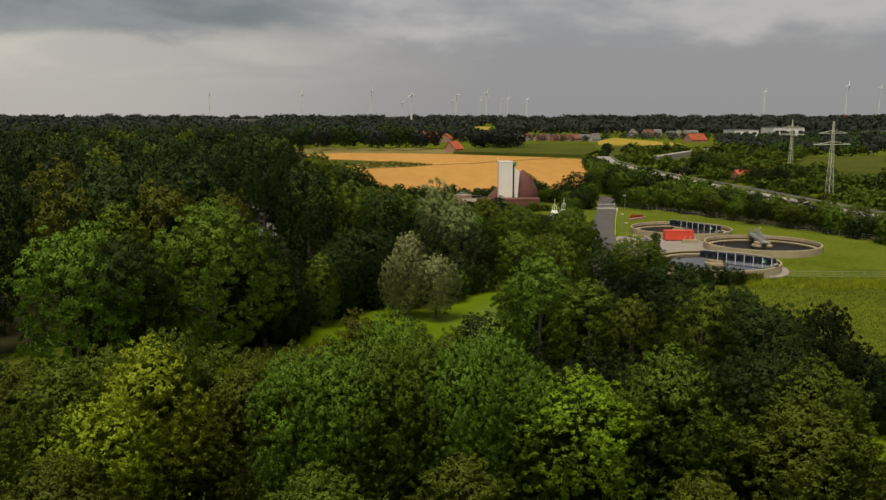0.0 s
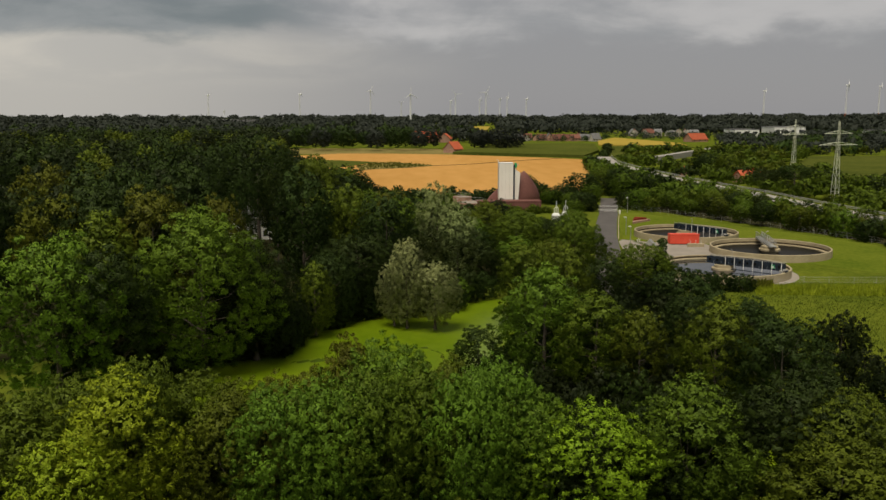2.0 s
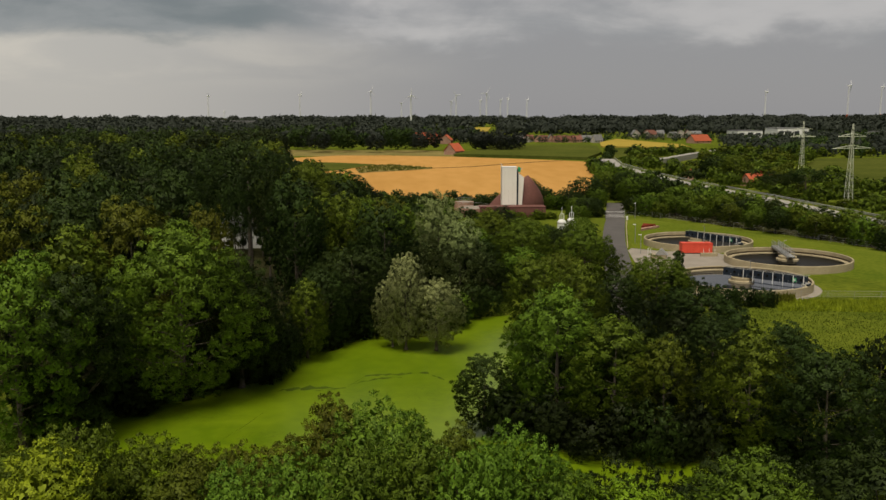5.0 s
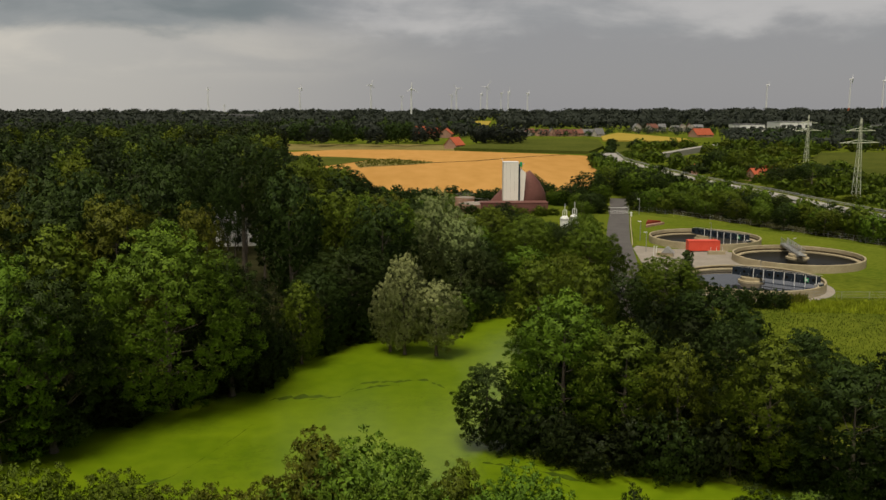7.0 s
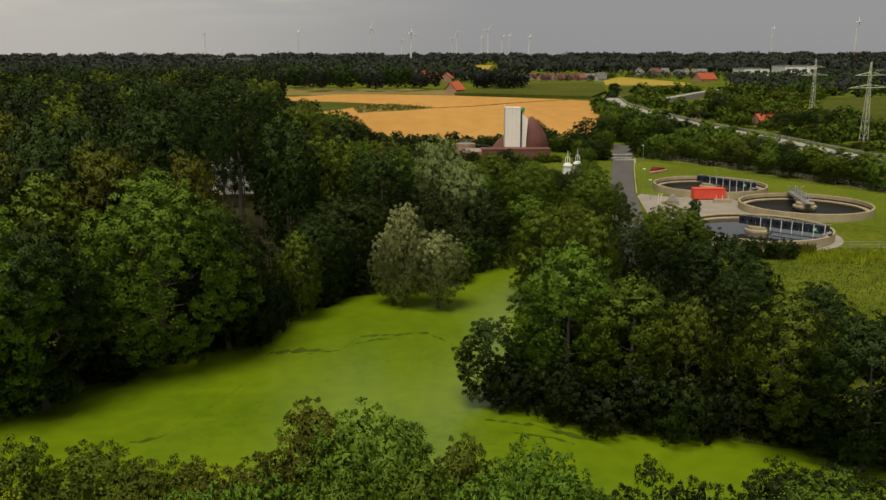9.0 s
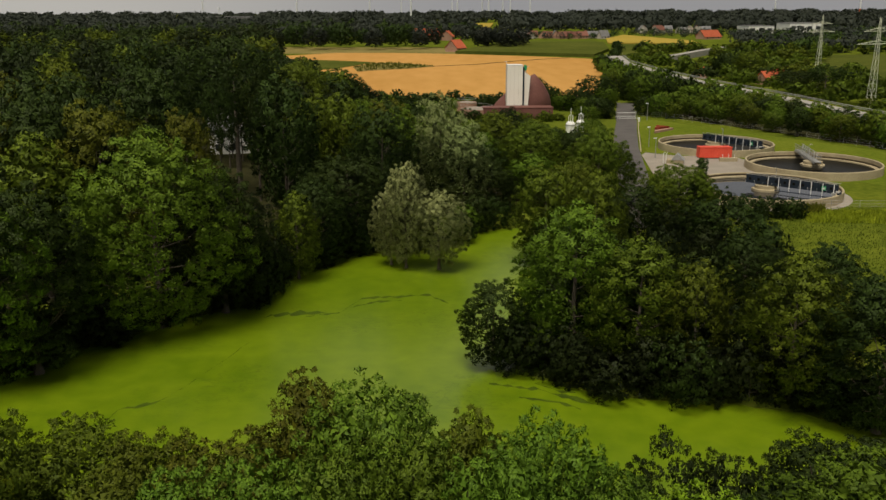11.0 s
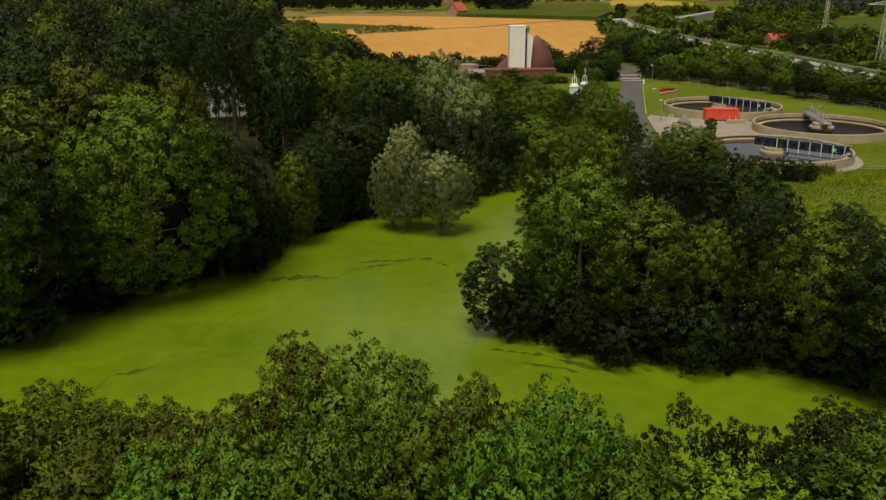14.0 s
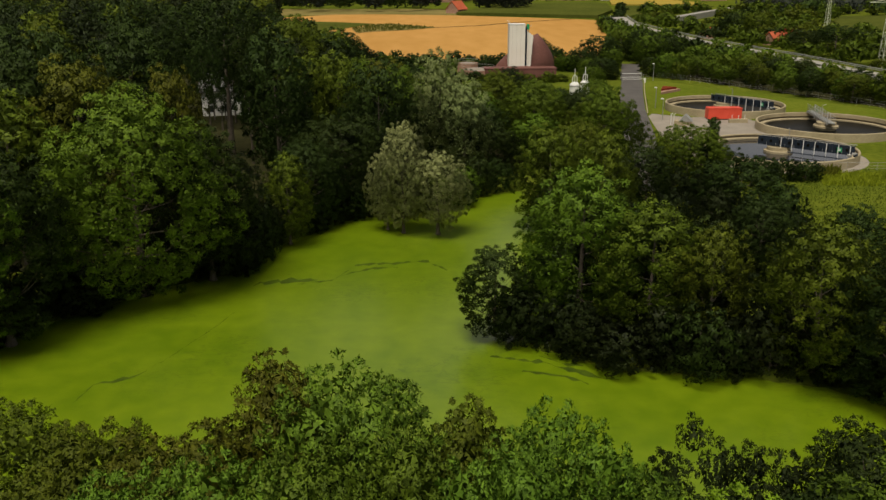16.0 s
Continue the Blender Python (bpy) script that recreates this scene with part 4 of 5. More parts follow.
turbine(-866, 3600, 104, 17, 70, 75)
turbine(-938, 4200, 42, 9, 0, 40)
turbine(-413, 3000, 95, 14, 10, 80)
turbine(-174, 3000, 106, 21, 20, 30)
turbine(-101, 4300, 82, 17, 50, 20)
turbine(-28, 2200, 76, 19, 0, 15)
turbine(130, 4000, 85, 22, 40, 40)
turbine(134, 3500, 103, 25, 80, 10)
turbine(256, 3900, 89, 18, 15, 70)
turbine(240, 3300, 106, 29, 30, 10)
turbine(390, 4400, 99, 21, 55, 50)
turbine(358, 3700, 95, 21, 5, 75)
turbine(415, 3500, 85, 12, 25, 85)
turbine(1173, 3000, 104, 11, 5, 80)
turbine(1312, 2700, 114, 21, 35, 70)
turbine(1520, 2900, 116, 14, 10, 60)


def fence(line, gap, h, label):
    f = thing("wire_fence", label, "fence", "fences")
    me = Shape().tube([(0, 0, -0.2), (0, 0, h)], 0.025, 5).mesh("post", STEEL)
    for (x0, y0), (x1, y1) in zip(line, line[1:]):
        n = max(1, int(math.hypot(x1 - x0, y1 - y0) / gap))
        for i in range(n):
            o = new("post", me)
            o.parent = f
            o.location = (x0 + (x1 - x0) * i / n, y0 + (y1 - y0) * i / n, 0.6)
        for z in (0.3, 0.6, 0.95):
            part("wire", Shape().tube([(x0, y0, 0.6 + z * h), (x1, y1, 0.6 + z * h)], 0.014, 4), STEEL, f)


fence([(58.4, 259.8), (64.5, 263), (83, 234), (96, 207), (106, 183)], 3.0, 1.6, "thin wire fence along the edge of the works")
fence([(57, 149.5), (74, 148.5), (108, 147)], 3.5, 1.3, "low wire fence between lawn and meadow")

# ---- planting ----
def near(leaf, x, y, top, r):
    form = "thin" if leaf == "sparse" else tree_rng.choice(("tall", "tall_b", "tall_c"))
    # sparse trees take the deep leaves: their backlit shade is in the colour
    return tree("deep" if leaf == "sparse" else leaf, x, y, top + 0.35, r * (1.1 if leaf == "sparse" else 1.7 if r < 2.2 else 1.35 if r < 3 else 1.12), form, "trees along the near bank")


def bank_tree(leaf, x, y, top, r):
    if leaf == "willow":
        return tree("willow", x, y, top, r, "silver", "willows")
    if leaf == "poplar":
        return tree("poplar", x, y, top, r, "column", "poplars")
    if leaf == "conifer":
        return tree("dark", x, y, top, r, "fir", "trees round the pond", words="narrow dark green conifer among the bank trees")
    if leaf == "high":
        return tree("dark", x, y, top, r, "high", "trees round the pond", words="tall old tree with a high crown on bare trunks")
    ratio = top / r
    form = "dome" if ratio < 1.75 else tree_rng.choice(("broad", "broad_b")) if ratio < 2.4 else tree_rng.choice(("mid", "mid_b"))
    return tree(leaf, x, y, top, r, form, "trees round the pond")


# row along the near bank
near("olive", -13.1, 52.0, 14.7, 2.1)
near("olive", -10.2, 51.5, 14.6, 2.2)
near("brown", -6.6, 49.0, 15.9, 1.9)
near("brown", -4.2, 51.0, 17.2, 1.7)
near("ash", -1.7, 49.5, 17.4, 2.5)
near("olive", 1.5, 49.5, 16.4, 1.5)
near("ash", 4.0, 48.0, 16.6, 2.3)
near("sparse", 9.6, 53.3, 13.4, 1.7)
near("sparse", 11.8, 52.6, 13.0, 1.7)
near("dark", 15.7, 52.0, 13.8, 2.1)
near("olive", -26.1, 53.0, 13.3, 3.0)
near("dark", -29.2, 54.0, 13.6, 3.3)
near("olive", -19.0, 50.0, 15.4, 2.0)
near("olive", -15.4, 49.5, 16.4, 2.3)
near("lime", -15.9, 47.5, 16.4, 3.6)
near("lime", -17.9, 45.5, 13.7, 2.0)
near("bright", 8.7, 46.5, 14.5, 3.6)
near("green", 14.0, 47.0, 15.9, 3.7)
near("dark", 20.7, 48.5, 15.5, 3.8)
near("olive", 22.2, 46.5, 15.1, 2.0)
near("olive", 20.0, 43.0, 14.0, 4.2)
near("olive", -20.7, 47.0, 15.3, 2.8)
near("olive", 1.9, 41.0, 11.9, 2.5)
near("green", -5.4, 40.0, 11.8, 2.9)
near("olive", -18.6, 41.0, 12.1, 3.5)
near("olive", 14.0, 40.0, 11.2, 3.0)
near("ash", -7.4, 47.0, 15.7, 1.8)
near("ash", -4.6, 46.5, 16.3, 1.7)
near("green", -2.6, 46.5, 16.7, 1.6)
near("green", -0.2, 47.0, 16.7, 1.7)
near("ash", 2.3, 46.0, 16.7, 1.6)
near("green", 5.6, 47.5, 15.3, 1.8)
near("olive", -10.4, 48.0, 14.9, 1.9)
near("dark", 12.6, 49.0, 13.6, 2.0)
near("dark", 8.6, 47.5, 13.9, 1.9)
# right bank
bank_tree("dark", 5.8, 92.0, 7.9, 2.8)
bank_tree("ash", 13.1, 95.0, 13.9, 5.5)
bank_tree("olive", 19.1, 116.0, 12.9, 4.0)
bank_tree("green", 17.9, 91.0, 11.8, 4.8)
bank_tree("olive", 21.8, 88.0, 10.6, 2.7)
bank_tree("green", 34.5, 138.0, 9.5, 5.4)
bank_tree("conifer", 38.2, 140.0, 10.1, 1.9)
bank_tree("dark", 37.3, 126.0, 7.2, 5.7)
bank_tree("olive", 28.1, 84.0, 12.4, 4.6)
bank_tree("dark", 35.7, 95.0, 10.1, 4.3)
bank_tree("dark", 32.5, 79.0, 11.8, 4.4)
bank_tree("olive", 14.4, 122.0, 12.4, 3.8)
bank_tree("green", 26.4, 152.0, 12.9, 5.4)
bank_tree("dark", 26.3, 170.0, 9.8, 4.1)
bank_tree("green", 26.7, 204.0, 6.1, 3.5)
bank_tree("dark", 23.8, 208.0, 6.6, 3.8)
bank_tree("dark", 26.8, 128.0, 8.9, 3.0)
bank_tree("green", 17.7, 165.0, 12.0, 6.8)
bank_tree("olive", 13.0, 180.0, 12.2, 6.4)
bank_tree("olive", 19.6, 135.0, 10.6, 4.7)
bank_tree("dark", 31.9, 105.0, 8.3, 3.7)
bank_tree("dark", 53.9, 296.0, 10.0, 6.5)
bank_tree("dark", 45.9, 284.0, 7.1, 4.9)
bank_tree("green", 55.9, 290.0, 6.6, 4.0)
bank_tree("dark", 48.2, 264.0, 6.2, 4.1)
bank_tree("dark", 50.4, 262.0, 4.5, 2.3)
bank_tree("green", 44.0, 256.0, 4.8, 3.5)
bank_tree("dark", 63.5, 270.0, 5.9, 3.7)
bank_tree("green", 65.7, 266.0, 6.9, 4.2)
bank_tree("green", 64.5, 316.0, 10.2, 6.0)
bank_tree("dark", 70.4, 312.0, 10.8, 6.3)
bank_tree("dark", 74.1, 300.0, 9.7, 6.1)
bank_tree("green", 42.1, 284.0, 5.4, 3.9)
bank_tree("dark", 38.0, 290.0, 7.3, 4.5)
bank_tree("green", 46.2, 270.0, 5.6, 4.2)
bank_tree("dark", 14.9, 212.0, 7.8, 3.6)
bank_tree("deep", 17.5, 206.0, 10.1, 3.4)
bank_tree("dark", 20.7, 200.0, 8.2, 4.0)
bank_tree("green", 23.2, 192.0, 8.3, 4.2)
bank_tree("dark", 11.6, 196.0, 8.6, 3.8)
bank_tree("dark", 26.4, 196.0, 6.8, 3.2)
bank_tree("green", 35.2, 205.0, 7.6, 3.8)
bank_tree("dark", 28.6, 186.0, 7.8, 3.6)
bank_tree("dark", 36.2, 300.0, 9.1, 4.1)
bank_tree("green", 70.0, 300.0, 9.7, 5.7)
bank_tree("olive", 140.2, 400.0, 11.9, 7.1)
bank_tree("high", 121.8, 310.0, 10.4, 6.2)
bank_tree("high", 134.6, 315.0, 11.4, 7.4)
bank_tree("dark", 138.0, 420.0, 11.0, 8.3)
bank_tree("green", 84.4, 300.0, 6.3, 5.8)
# left bank
tree("deep", -36.2, 196, 13.5, 2.0, "thin", "trees before the white house", words="slim dark tree with sparse leaves before the white house")
tree("deep", -38.8, 199, 12.0, 2.0, "thin", "trees before the white house", words="slim dark tree with sparse leaves before the white house")
tree("deep", -33.6, 194, 13.0, 1.9, "thin", "trees before the white house", words="slim dark tree with sparse leaves before the white house")
tree("deep", -41.2, 200, 13.0, 2.2, "thin", "trees before the white house", words="slim dark tree with sparse leaves before the white house")
tree("deep", -37.0, 188, 8.0, 2.4, "thin", "trees before the white house", words="slim dark tree with sparse leaves before the white house")
bank_tree("high", -29.8, 150.0, 20.6, 3.1)
bank_tree("high", -25.8, 158.0, 20.9, 3.3)
bank_tree("ash", -25.6, 103.0, 19.2, 8.8)
bank_tree("dark", -32.9, 92.0, 16.4, 5.4)
bank_tree("ash", -36.5, 89.0, 18.4, 5.8)
bank_tree("dark", -20.3, 107.0, 15.4, 5.7)
bank_tree("olive", -14.4, 118.0, 10.4, 3.0)
bank_tree("dark", -9.5, 132.0, 12.0, 6.4)
bank_tree("dark", -13.2, 125.0, 10.3, 4.3)
bank_tree("willow", -2.2, 122.0, 12.9, 2.9)
bank_tree("willow", 1.7, 121.0, 9.7, 3.3)
bank_tree("willow", -4.0, 123.0, 9.7, 2.3)
bank_tree("poplar", 2.4, 150.0, 17.5, 3.9)
bank_tree("poplar", 5.8, 148.0, 14.2, 3.8)
bank_tree("green", -4.0, 165.0, 14.5, 6.3)
bank_tree("dark", -7.5, 150.0, 11.9, 6.1)
bank_tree("dark", 9.8, 150.0, 8.3, 4.4)
bank_tree("green", -11.0, 175.0, 14.7, 6.7)
bank_tree("olive", -19.0, 170.0, 16.2, 6.5)
bank_tree("brown", -35.4, 118.0, 20.6, 5.9)
bank_tree("brown", -28.7, 128.0, 18.6, 3.7)
bank_tree("dark", -43.3, 120.0, 20.8, 7.3)
bank_tree("high", -30.4, 165.0, 25.9, 9.3)
bank_tree("olive", -25.2, 190.0, 21.1, 9.1)
bank_tree("dark", -36.7, 140.0, 22.5, 7.1)
bank_tree("dark", -43.0, 130.0, 22.7, 7.1)
bank_tree("dark", -20.2, 230.0, 16.3, 8.3)
bank_tree("dark", -19.5, 150.0, 15.0, 3.9)


def bush(leaf, x, y, top, r):
    return tree(leaf, x, y, top, r, tree_rng.choice(("bush", "bush_b")), "shore bushes", 0.1, "bush", "low dense dark green bush at the water's edge")


# bushes that hide the shore; deep leaves hold the bank's shade as colour
def along(line, gap, heights, radii, leaves, shift, maker):
    rng = random.Random(len(line) * 7 + int(gap * 10))
    for a, b in zip(line, line[1:]):
        a, b = Vector((*a, 0)), Vector((*b, 0))
        way = (b - a).normalized()
        n = max(1, round((b - a).length / gap))
        for i in range(n):
            p = a.lerp(b, (i + rng.random() * 0.6) / n) + Vector((-way.y, way.x, 0)) * (shift + rng.uniform(-0.5, 0.8))
            h = rng.uniform(*heights)
            maker(rng.choice(leaves), p.x, p.y, h, rng.uniform(*radii))


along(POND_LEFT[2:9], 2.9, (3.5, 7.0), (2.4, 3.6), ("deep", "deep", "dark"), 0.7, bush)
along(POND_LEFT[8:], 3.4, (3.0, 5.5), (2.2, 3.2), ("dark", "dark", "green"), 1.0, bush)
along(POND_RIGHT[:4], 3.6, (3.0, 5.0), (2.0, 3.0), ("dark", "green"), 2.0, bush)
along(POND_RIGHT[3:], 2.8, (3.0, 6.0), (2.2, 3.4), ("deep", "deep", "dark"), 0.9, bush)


def inside(outline, x, y):
    hit = False
    for (x0, y0), (x1, y1) in zip(outline, outline[1:] + outline[:1]):
        if (y0 > y) != (y1 > y) and x < (x1 - x0) * (y - y0) / (y1 - y0) + x0:
            hit = not hit
    return hit


def scatter(outline, gap, seed, tries=4000):
    """Points in an outline, no two nearer than gap, which widens with distance."""
    rng = random.Random(seed)
    xs, ys = [p[0] for p in outline], [p[1] for p in outline]
    cell = gap * (1 + 0.0009 * max(ys))
    found, cells = [], {}
    for _ in range(tries):
        x, y = rng.uniform(min(xs), max(xs)), rng.uniform(min(ys), max(ys))
        if not inside(outline, x, y):
            continue
        g, i, j = gap * (1 + 0.0009 * y), int(x // cell), int(y // cell)
        close = (p for a in (-1, 0, 1) for c in (-1, 0, 1) for p in cells.get((i + a, j + c), ()))
        if all((x - a) ** 2 + (y - c) ** 2 > g * g for a, c in close):
            found.append((x, y))
            cells.setdefault((i, j), []).append((x, y))
    return found, rng


# treetops step down towards the wheat and the works
def tallest(x, y):
    k = x / (y - 17)
    low = np.interp(k, (-0.5, -0.214, -0.162, -0.130, -0.115, -0.097, -0.064, -0.032, 0.007, 0.085, 0.163), (0.016, 0.027, 0.044, 0.049, 0.058, 0.065, 0.086, 0.099, 0.104, 0.120, 0.110))
    return 30 - low * (y - 17)


def clearing(x, y):
    """The open strip in the wood through which the white house shows."""
    return 112 < y < 212 and abs(x + 0.205 * (y - 17)) < 5.5


def planted(outline, gap, seed, heights, radii, leaves, forms, group, skyline=True, tries=4000):
    spots, rng = scatter(outline, gap, seed, tries)
    for x, y in spots:
        top, r = rng.uniform(*heights), rng.uniform(*radii)
        if skyline:
            top = min(top, tallest(x, y) * rng.uniform(0.82, 1.0))
        if top > 2.5 and not clearing(x, y):
            tree(rng.choice(leaves), x, y, top, min(r, 0.55 * top), rng.choice(forms), group)


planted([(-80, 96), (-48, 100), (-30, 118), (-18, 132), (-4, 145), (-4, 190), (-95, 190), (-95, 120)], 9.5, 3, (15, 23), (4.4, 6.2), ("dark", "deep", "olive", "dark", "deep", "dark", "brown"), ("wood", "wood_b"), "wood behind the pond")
planted([(-4, 150), (12, 150), (30, 160), (27, 200), (25, 222), (8, 258), (-10, 240)], 7.5, 4, (7, 11), (3.4, 4.8), ("dark", "green", "olive"), ("wood", "wood_b"), "trees before the works")
planted([(68, 276), (67, 264), (82, 236), (96, 208), (106, 184), (122, 160), (124, 176), (106, 228), (100, 268)], 4.8, 7, (5.0, 7.8), (3.0, 4.6), ("green", "green", "dark", "olive"), ("wood_b", "scrub"), "belt beside the trunk road", False)
# undergrowth on the right bank, its shade coloured in by the deep leaves
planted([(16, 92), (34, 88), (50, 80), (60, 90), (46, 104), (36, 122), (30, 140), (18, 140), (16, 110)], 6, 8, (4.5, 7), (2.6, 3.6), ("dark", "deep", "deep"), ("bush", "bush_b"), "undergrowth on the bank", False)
# shrubs at the tank
for x, y, h, r in ((49.5, 144, 3.6, 2.6), (52.8, 143.5, 3.4, 2.2), (46, 143, 4.2, 2.8), (42, 146, 5, 3), (39, 150, 5.5, 3)):
    tree("dark", x, y, h, r, "bush", "shrubs by the tank", kind="bush", words="rounded dark green shrub near the settling tank")
# near bank undergrowth
spots, rng = scatter([(-26, 37), (28, 37), (31, 54), (-30, 54)], 6.0, 9)
for x, y in spots:
    tree(rng.choice(("dark", "brown", "dark", "dark")), x, y, rng.uniform(7.5, 10.5), rng.uniform(2.8, 3.6), rng.choice(("bush", "bush_b")), "undergrowth along the near bank")


# rough grass and tall weeds of the meadow
def tufts(name, outline, n, height, width, seed, leaf, label, lift=0.0):
    rng = np.random.default_rng(seed)
    xs, ys = [p[0] for p in outline], [p[1] for p in outline]
    pts = [(x, y) for x, y in zip(rng.uniform(min(xs), max(xs), n), rng.uniform(min(ys), max(ys), n)) if inside(outline, x, y)]
    base = np.array([(x, y, land(x, y) + lift) for x, y in pts])
    m = len(base)
    a = rng.uniform(0, 6.28, m)
    side = np.stack([np.cos(a), np.sin(a), 0 * a], 1) * (width * rng.uniform(0.5, 1.3, m))[:, None]
    top = np.stack([rng.normal(0, 0.25, m), rng.normal(0, 0.25, m), np.ones(m)], 1) * (height * rng.uniform(0.5, 1.2, m))[:, None]
    verts = np.stack([base - side, base + side, base + top], 1).reshape(-1, 3)
    tagged(new(name, blades_mesh(name, verts, LEAF[leaf])), label, "grass", kind="stuff")


tufts("meadow_grass", [(36, 96), (60, 92), (110, 110), (112, 150), (60, 150), (44, 142), (36, 124)], 42000, 0.22, 0.075, 51, "olive", "rough yellow-green meadow grass")
tufts("weed_strip", [(54, 140.5), (67, 139), (110, 136), (110, 145), (72, 147), (56, 148)], 22000, 0.6, 0.09, 52, "lime", "strip of tall bright green weeds")
tufts("bramble_patch", [(53, 145), (58, 145.5), (60, 148.5), (55, 149.5)], 1500, 1.2, 0.16, 53, "brown", "patch of brownish brambles beside the tank")

tufts("fallow_weeds", [(-31, 444), (-25, 452), (-8, 464), (6.6, 482), (-4, 498), (-15, 514), (-27, 512), (-36, 479)], 1300, 0.9, 0.4, 54, "brown", "tall dark weeds on the fallow strip", 1.0)

# ---- distant woods ----
def clumped_wood(name, outline, gap, heights, radii, seed, label, leaves=("far",), tries=6000, clumps=7):
    """Far trees, each an uneven dome of leaf sprays."""
    spots, rng = scatter(outline, gap, seed, tries)
    n = np.random.default_rng(seed)
    blades, facing, slots = [], [], []
    for x, y in spots:
        swell = 0.5 + 0.5 * math.sin(x * 0.021 + 1.3 * math.sin(y * 0.013)) * math.sin(x * 0.0073 + seed)
        h = heights[0] + (heights[1] - heights[0]) * min(1.0, max(0.0, 0.25 * rng.random() + swell * 0.8))
        r = rng.uniform(*radii)
        k = clumps * 14
        e = unit(n.normal(size=(k, 3)) + np.array([0, -0.25, 0.55]))
        bulge = 1 + 0.16 * np.sin(e[:, :1] * 5 + x) + 0.14 * np.sin(e[:, 1:2] * 6 + e[:, 2:] * 4 + y)
        size = np.array([r * 0.8, r * 0.8, 0.55 * h])
        p = np.array([x, y, rise(x, y) - 0.3 + 0.42 * h]) + e * size * bulge * n.uniform(0.75, 1.0, (k, 1))
        blades.append(blade(n, p, unit(e + n.normal(size=(k, 3)) * 0.4), 0.21 * r, 1.1, 0.0))
        facing.append(unit(e + n.normal(size=(k, 3)) * 0.35))
        slots += [rng.randrange(len(leaves))] * k
    me = blades_mesh(name, np.concatenate(blades), LEAF[leaves[0]], np.concatenate(facing))
    for leaf in leaves[1:]:
        me.materials.append(LEAF[leaf])
    me.polygons.foreach_set("material_index", np.array(slots, np.int32))
    return tagged(new(name, me), label, "trees", kind="stuff")


def woods(name, outline, gap, heights, radii, seed, form, label, leaves=("far",), tries=6000, skyline=False, cut=0.42, without=()):
    fh, fr, _, _, blades, soft = MADE[form]
    upper = blades[:, :, 2].mean(1) > cut * fh
    blades, soft = blades[upper], soft[upper]
    spots, rng = scatter(outline, gap, seed, tries)
    nrng = np.random.default_rng(seed)
    blocks, facing, slots = [], [], []
    for x, y in spots:
        d = math.hypot(x, y)
        h, r = rng.uniform(*heights), rng.uniform(*radii)
        if clearing(x, y) or any(inside(o, x, y) for o in without):
            continue
        if skyline:
            h = min(h, tallest(x, y) * rng.uniform(0.82, 1.0))
            if h < 2.0:
                continue
            r = min(r, 0.55 * h)
        far = 125 if d < 600 else 100
        keep = nrng.random(len(blades)) < min(1.0, far / d)
        grow = max(1.0, min(4.6, math.sqrt(d / far)))
        q = blades[keep]
        mid = q.mean(1, keepdims=True)
        q = mid + (q - mid) * grow
        a = rng.uniform(0, 6.28)
        turn = np.array([[math.cos(a), -math.sin(a), 0], [math.sin(a), math.cos(a), 0], [0, 0, 1]])
        q = (q * np.array([r / fr, r / fr, h / fh])) @ turn.T + np.array([x, y, rise(x, y) - 0.3])
        blocks.append(q.reshape(-1, 3))
        facing.append(soft[keep] @ turn.T)
        slots += [rng.randrange(len(leaves))] * len(q)
    me = blades_mesh(name, np.concatenate(blocks), LEAF[leaves[0]], np.concatenate(facing))
    for leaf in leaves[1:]:
        me.materials.append(LEAF[leaf])
    me.polygons.foreach_set("material_index", np.array(slots, np.int32))
    return tagged(new(name, me), label, "trees", kind="stuff")


def floor_under(outline):
    tagged(part("woodland_floor", Shape().slab(outline, 0.2, 0.66), SOIL), "dark leaf litter under the wood", "ground", kind="structure")


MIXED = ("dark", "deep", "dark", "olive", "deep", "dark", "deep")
floor_under([(68, 276), (67, 266), (83, 237), (97, 209), (107, 185), (122, 162), (120, 180), (105, 228), (100, 300), (92, 470), (70, 330)])
floor_under([(-150, 96), (-60, 98), (-36, 110), (-18, 132), (4, 148), (30, 160), (33, 218), (8, 262), (-14, 330), (-52, 332), (-75, 470), (-140, 480), (-150, 600), (-520, 640), (-520, 96)])
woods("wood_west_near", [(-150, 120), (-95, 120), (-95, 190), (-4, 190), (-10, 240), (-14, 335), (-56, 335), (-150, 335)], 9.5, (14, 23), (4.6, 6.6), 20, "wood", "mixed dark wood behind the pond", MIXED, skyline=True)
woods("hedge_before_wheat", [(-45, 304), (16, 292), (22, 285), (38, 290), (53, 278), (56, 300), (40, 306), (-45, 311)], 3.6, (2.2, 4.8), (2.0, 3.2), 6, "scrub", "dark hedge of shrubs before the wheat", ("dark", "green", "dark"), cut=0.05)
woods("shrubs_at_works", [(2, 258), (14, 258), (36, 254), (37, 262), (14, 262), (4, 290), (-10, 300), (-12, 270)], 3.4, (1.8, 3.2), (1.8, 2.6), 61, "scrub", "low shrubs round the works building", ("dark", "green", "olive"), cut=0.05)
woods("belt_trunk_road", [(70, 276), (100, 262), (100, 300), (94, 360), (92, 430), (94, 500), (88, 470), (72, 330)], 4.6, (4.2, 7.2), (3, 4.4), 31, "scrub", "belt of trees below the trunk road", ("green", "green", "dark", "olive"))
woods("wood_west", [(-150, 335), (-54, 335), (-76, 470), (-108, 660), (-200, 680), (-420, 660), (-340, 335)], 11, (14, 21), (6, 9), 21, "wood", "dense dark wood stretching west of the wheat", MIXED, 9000)
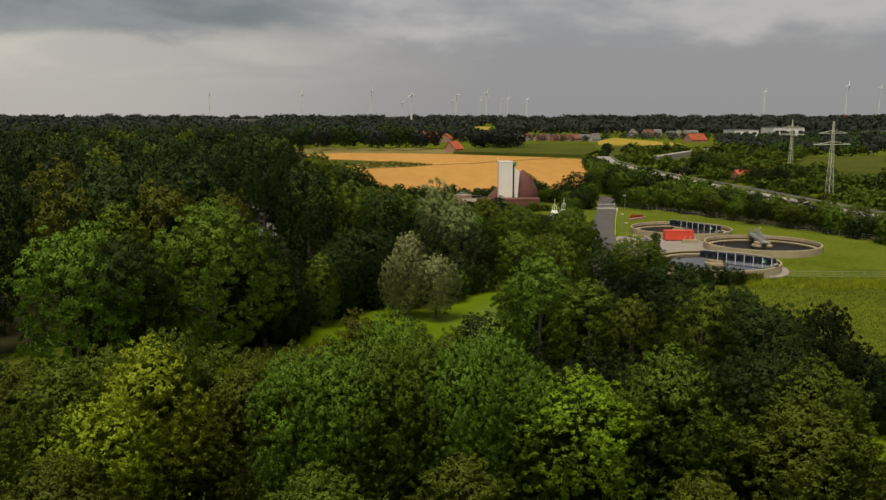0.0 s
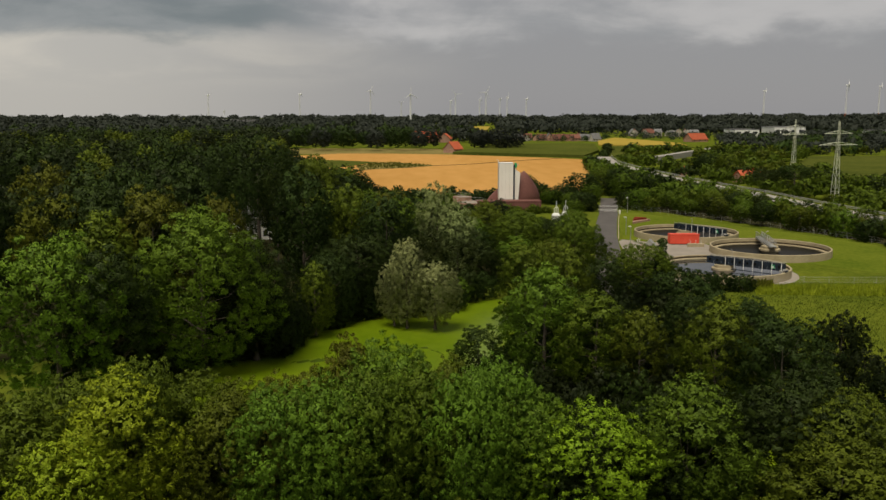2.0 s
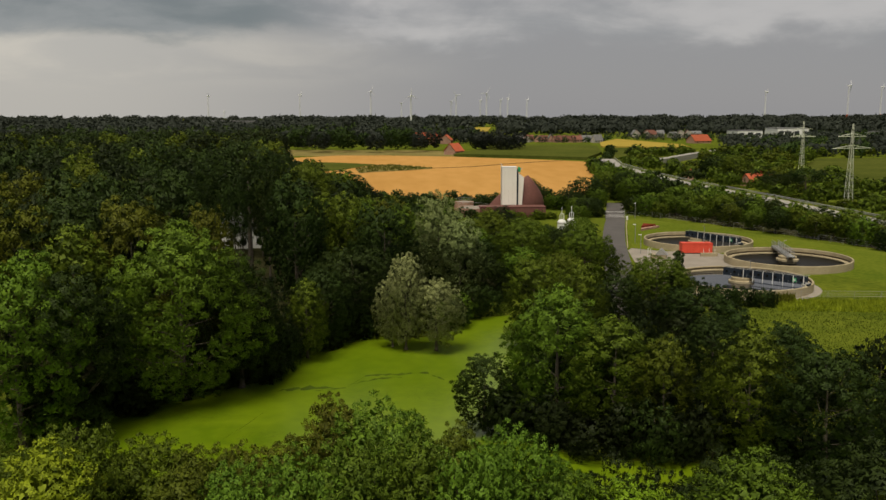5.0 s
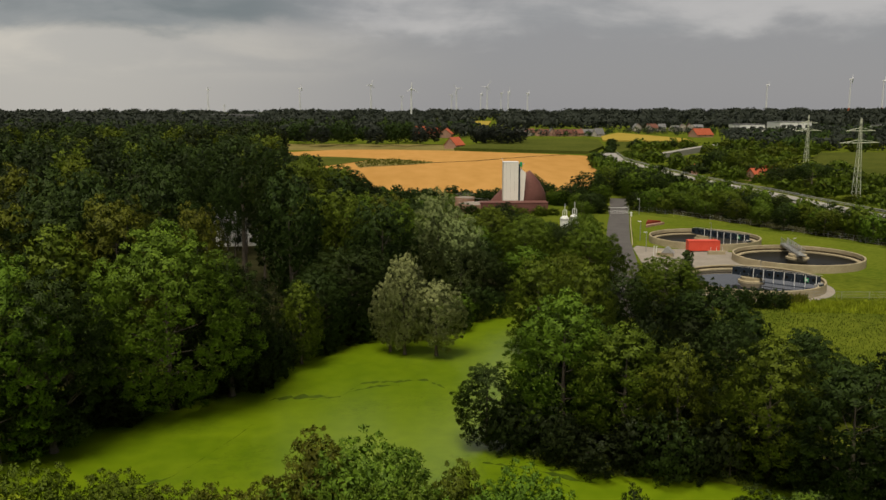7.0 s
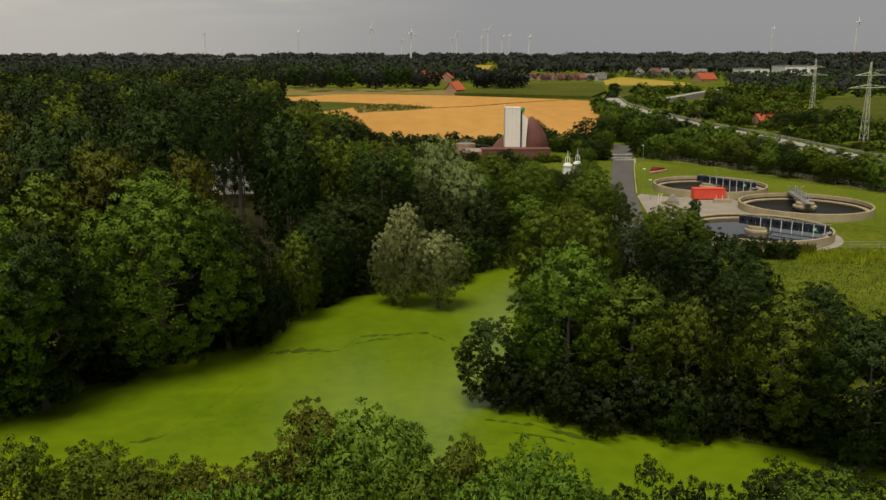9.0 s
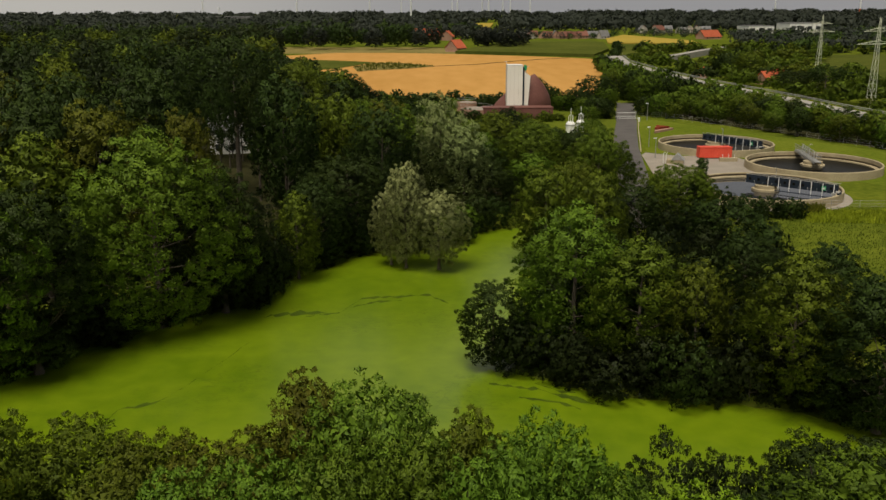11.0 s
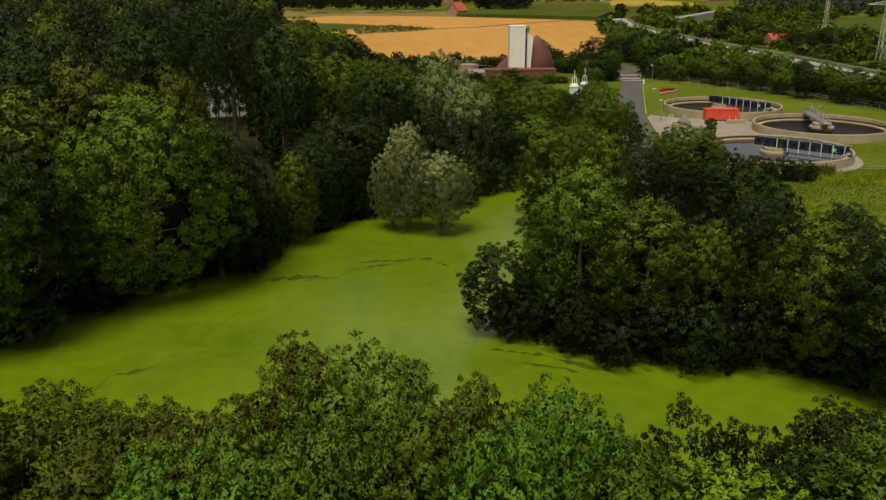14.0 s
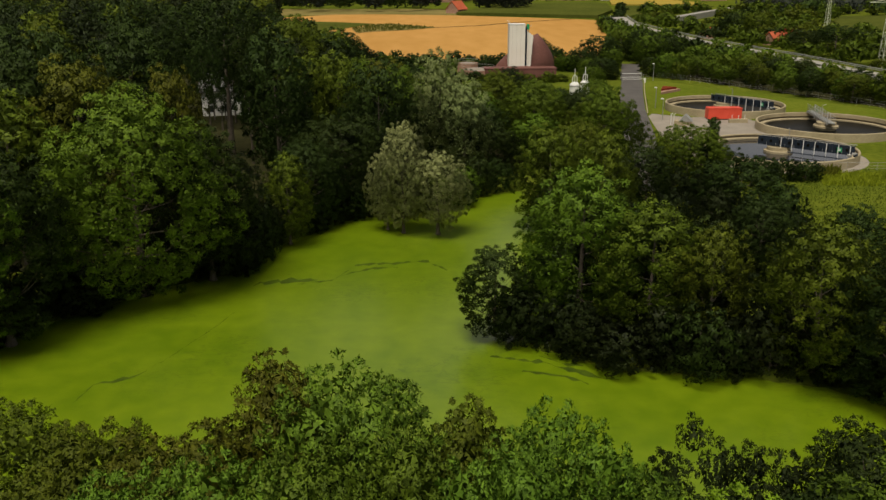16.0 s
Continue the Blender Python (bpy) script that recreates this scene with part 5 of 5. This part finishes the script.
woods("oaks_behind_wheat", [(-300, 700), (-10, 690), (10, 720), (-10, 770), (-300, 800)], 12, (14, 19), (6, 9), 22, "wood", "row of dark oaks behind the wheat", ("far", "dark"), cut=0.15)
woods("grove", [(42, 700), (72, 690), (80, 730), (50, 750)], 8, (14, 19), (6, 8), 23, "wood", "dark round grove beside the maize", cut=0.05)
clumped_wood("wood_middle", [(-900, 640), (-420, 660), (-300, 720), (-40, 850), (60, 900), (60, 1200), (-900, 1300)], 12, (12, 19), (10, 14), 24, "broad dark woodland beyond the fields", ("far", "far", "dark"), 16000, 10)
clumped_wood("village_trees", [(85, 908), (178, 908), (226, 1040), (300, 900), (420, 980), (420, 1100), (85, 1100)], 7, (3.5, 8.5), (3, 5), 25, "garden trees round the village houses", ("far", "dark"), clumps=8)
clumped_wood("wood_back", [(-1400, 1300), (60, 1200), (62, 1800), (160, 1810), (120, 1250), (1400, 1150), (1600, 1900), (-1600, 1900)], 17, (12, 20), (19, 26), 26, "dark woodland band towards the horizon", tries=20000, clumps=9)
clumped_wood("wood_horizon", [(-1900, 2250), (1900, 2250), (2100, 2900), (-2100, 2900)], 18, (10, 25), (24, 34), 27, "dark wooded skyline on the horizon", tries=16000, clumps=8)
woods("scrub_east", [(126, 180), (150, 230), (260, 300), (330, 520), (300, 700), (150, 640), (118, 520), (112, 380), (124, 280)], 6.6, (3, 8.5), (3.0, 6.0), 28, "scrub", "scattered trees and scrub east of the trunk road", ("green", "green", "dark", "olive", "green"), without=(EAST_MEADOW, [(128, 485), (146, 490), (228, 655), (212, 668), (136, 535)]))
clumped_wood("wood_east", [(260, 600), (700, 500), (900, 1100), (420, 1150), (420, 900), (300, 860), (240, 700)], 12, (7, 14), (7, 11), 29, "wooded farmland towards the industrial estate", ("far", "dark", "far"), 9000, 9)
woods("belt_far", [(116, 556), (134, 640), (160, 760), (150, 690), (122, 590)], 6, (3, 5), (3, 4), 30, "scrub", "hedge along the trunk road", ("dark",))


# ---- farm and village ----
def house(x, y, w, d, eaves, ridge, turn, roof, wall, label, windows=3):
    h = thing("house", label, "house", "houses", pose(x, y, rise(x, y), 0, 0, turn))
    body = Shape().box(-w / 2, w / 2, -d / 2, d / 2, -0.3, eaves)
    part("wall", body, wall, h)
    for s in (-1, 1):
        part("gable", Shape().add([(s * w / 2, -d / 2, eaves), (s * w / 2, d / 2, eaves), (s * w / 2, 0, ridge), (s * (w / 2 - 0.3), -d / 2, eaves), (s * (w / 2 - 0.3), d / 2, eaves), (s * (w / 2 - 0.3), 0, ridge)], [(0, 1, 2), (5, 4, 3), (0, 2, 5, 3), (1, 4, 5, 2)]), wall, h)
    for s in (-1, 1):
        y0, z0 = s * (d / 2 + 0.5), eaves - 0.5 * (ridge - eaves) / (d / 2)
        part("roof", Shape().add([(-w / 2 - 0.4, y0, z0), (w / 2 + 0.4, y0, z0), (w / 2 + 0.4, 0, ridge), (-w / 2 - 0.4, 0, ridge), (-w / 2 - 0.4, y0, z0 + 0.25), (w / 2 + 0.4, y0, z0 + 0.25), (w / 2 + 0.4, 0, ridge + 0.25), (-w / 2 - 0.4, 0, ridge + 0.25)], [(3, 2, 1, 0), (4, 5, 6, 7), (0, 1, 5, 4), (1, 2, 6, 5), (2, 3, 7, 6), (3, 0, 4, 7)]), roof, h)
    for i in range(windows):
        cx = -w / 2 + (i + 0.5) * w / windows
        part("window", Shape().box(cx - 0.5, cx + 0.5, -d / 2 - 0.03, -d / 2 + 0.05, 0.9, 2.2), WINDOW, h)
    return h


house(23.5, 662, 12, 10, 3.0, 8.2, 55, ROOF, BRICK, "old barn with a red tiled roof and pale gable", 2)
house(5, 905, 26, 12, 4.5, 11, 5, ROOF, BRICK, "farmhouse with a red tiled roof among trees")
house(24, 900, 16, 12, 4, 9, 80, ROOF, BRICK, "farm shed with a red tiled roof")
house(282, 900, 20, 14, 2.6, 8.5, 20, ROOF, BRICK, "large farmhouse with a bright red tiled roof")
house(-39, 210, 13, 9, 5.2, 8.2, 10, GREYROOF, WHITE, "white house with a grey roof seen between the trunks", 4)
vr = random.Random(12)
for i in range(13):
    house(104 + i * 6.6 + vr.uniform(-2, 2), 925 + vr.uniform(-8, 40), vr.uniform(8, 12), vr.uniform(7, 9), vr.uniform(2.6, 4), vr.uniform(6.5, 8.5), vr.choice((0, 90, 20, 75)), vr.choice((ROOF_OLD, ROOF_OLD, GREYROOF)), vr.choice((PLASTER, BRICK, BRICK)), "village house with a pitched tiled roof")
for i in range(14):
    house(272 + i * 6 + vr.uniform(-3, 3), 1110 + vr.uniform(-15, 40), vr.uniform(9, 13), vr.uniform(8, 10), vr.uniform(3, 5), vr.uniform(7, 9.5), vr.choice((0, 90, 20, 75)), vr.choice((ROOF_OLD, GREYROOF, ROOF_OLD)), PLASTER, "village house with a pitched tiled roof")
for x, y, w, d, t in ((137, 372, 7, 5, 30), (149, 383, 7, 5, -20), (121, 405, 5, 5, 60)):
    house(x, y, w, d, 2.4, 4.9, t, ROOF, BRICK, "small house with an orange tiled roof in the trees")


def shed(x, y, w, d, h, mat, label):
    s = thing("industrial_hall", label, "hall", "industrial halls", pose(x, y, rise(x, y)))
    part("wall", Shape().soft_box(0, w, 0, d, -0.3, h, 0.2), mat, s)
    part("roof_edge", Shape().soft_box(-0.3, w + 0.3, -0.3, d + 0.3, h, h + 0.7, 0.1), GREYROOF, s)
    n = max(3, int(w / 9))
    for i in range(n):
        part("window", Shape().box((i + 0.2) * w / n, (i + 0.75) * w / n, -0.06, 0.1, h * 0.45, h * 0.75), WINDOW, s)


shed(380, 1060, 30, 40, 9, WHITE, "long white industrial hall behind trees")
shed(424, 1050, 38, 40, 12, WHITE, "pale industrial hall on the estate")
shed(352, 1020, 20, 20, 4, PLASTER, "low pale workshop hall")
shed(560, 1080, 30, 30, 7, WHITE, "white hall at the edge of the estate")
shed(-400, 1620, 95, 30, 16, GREYROOF, "long grey farm hall far off")
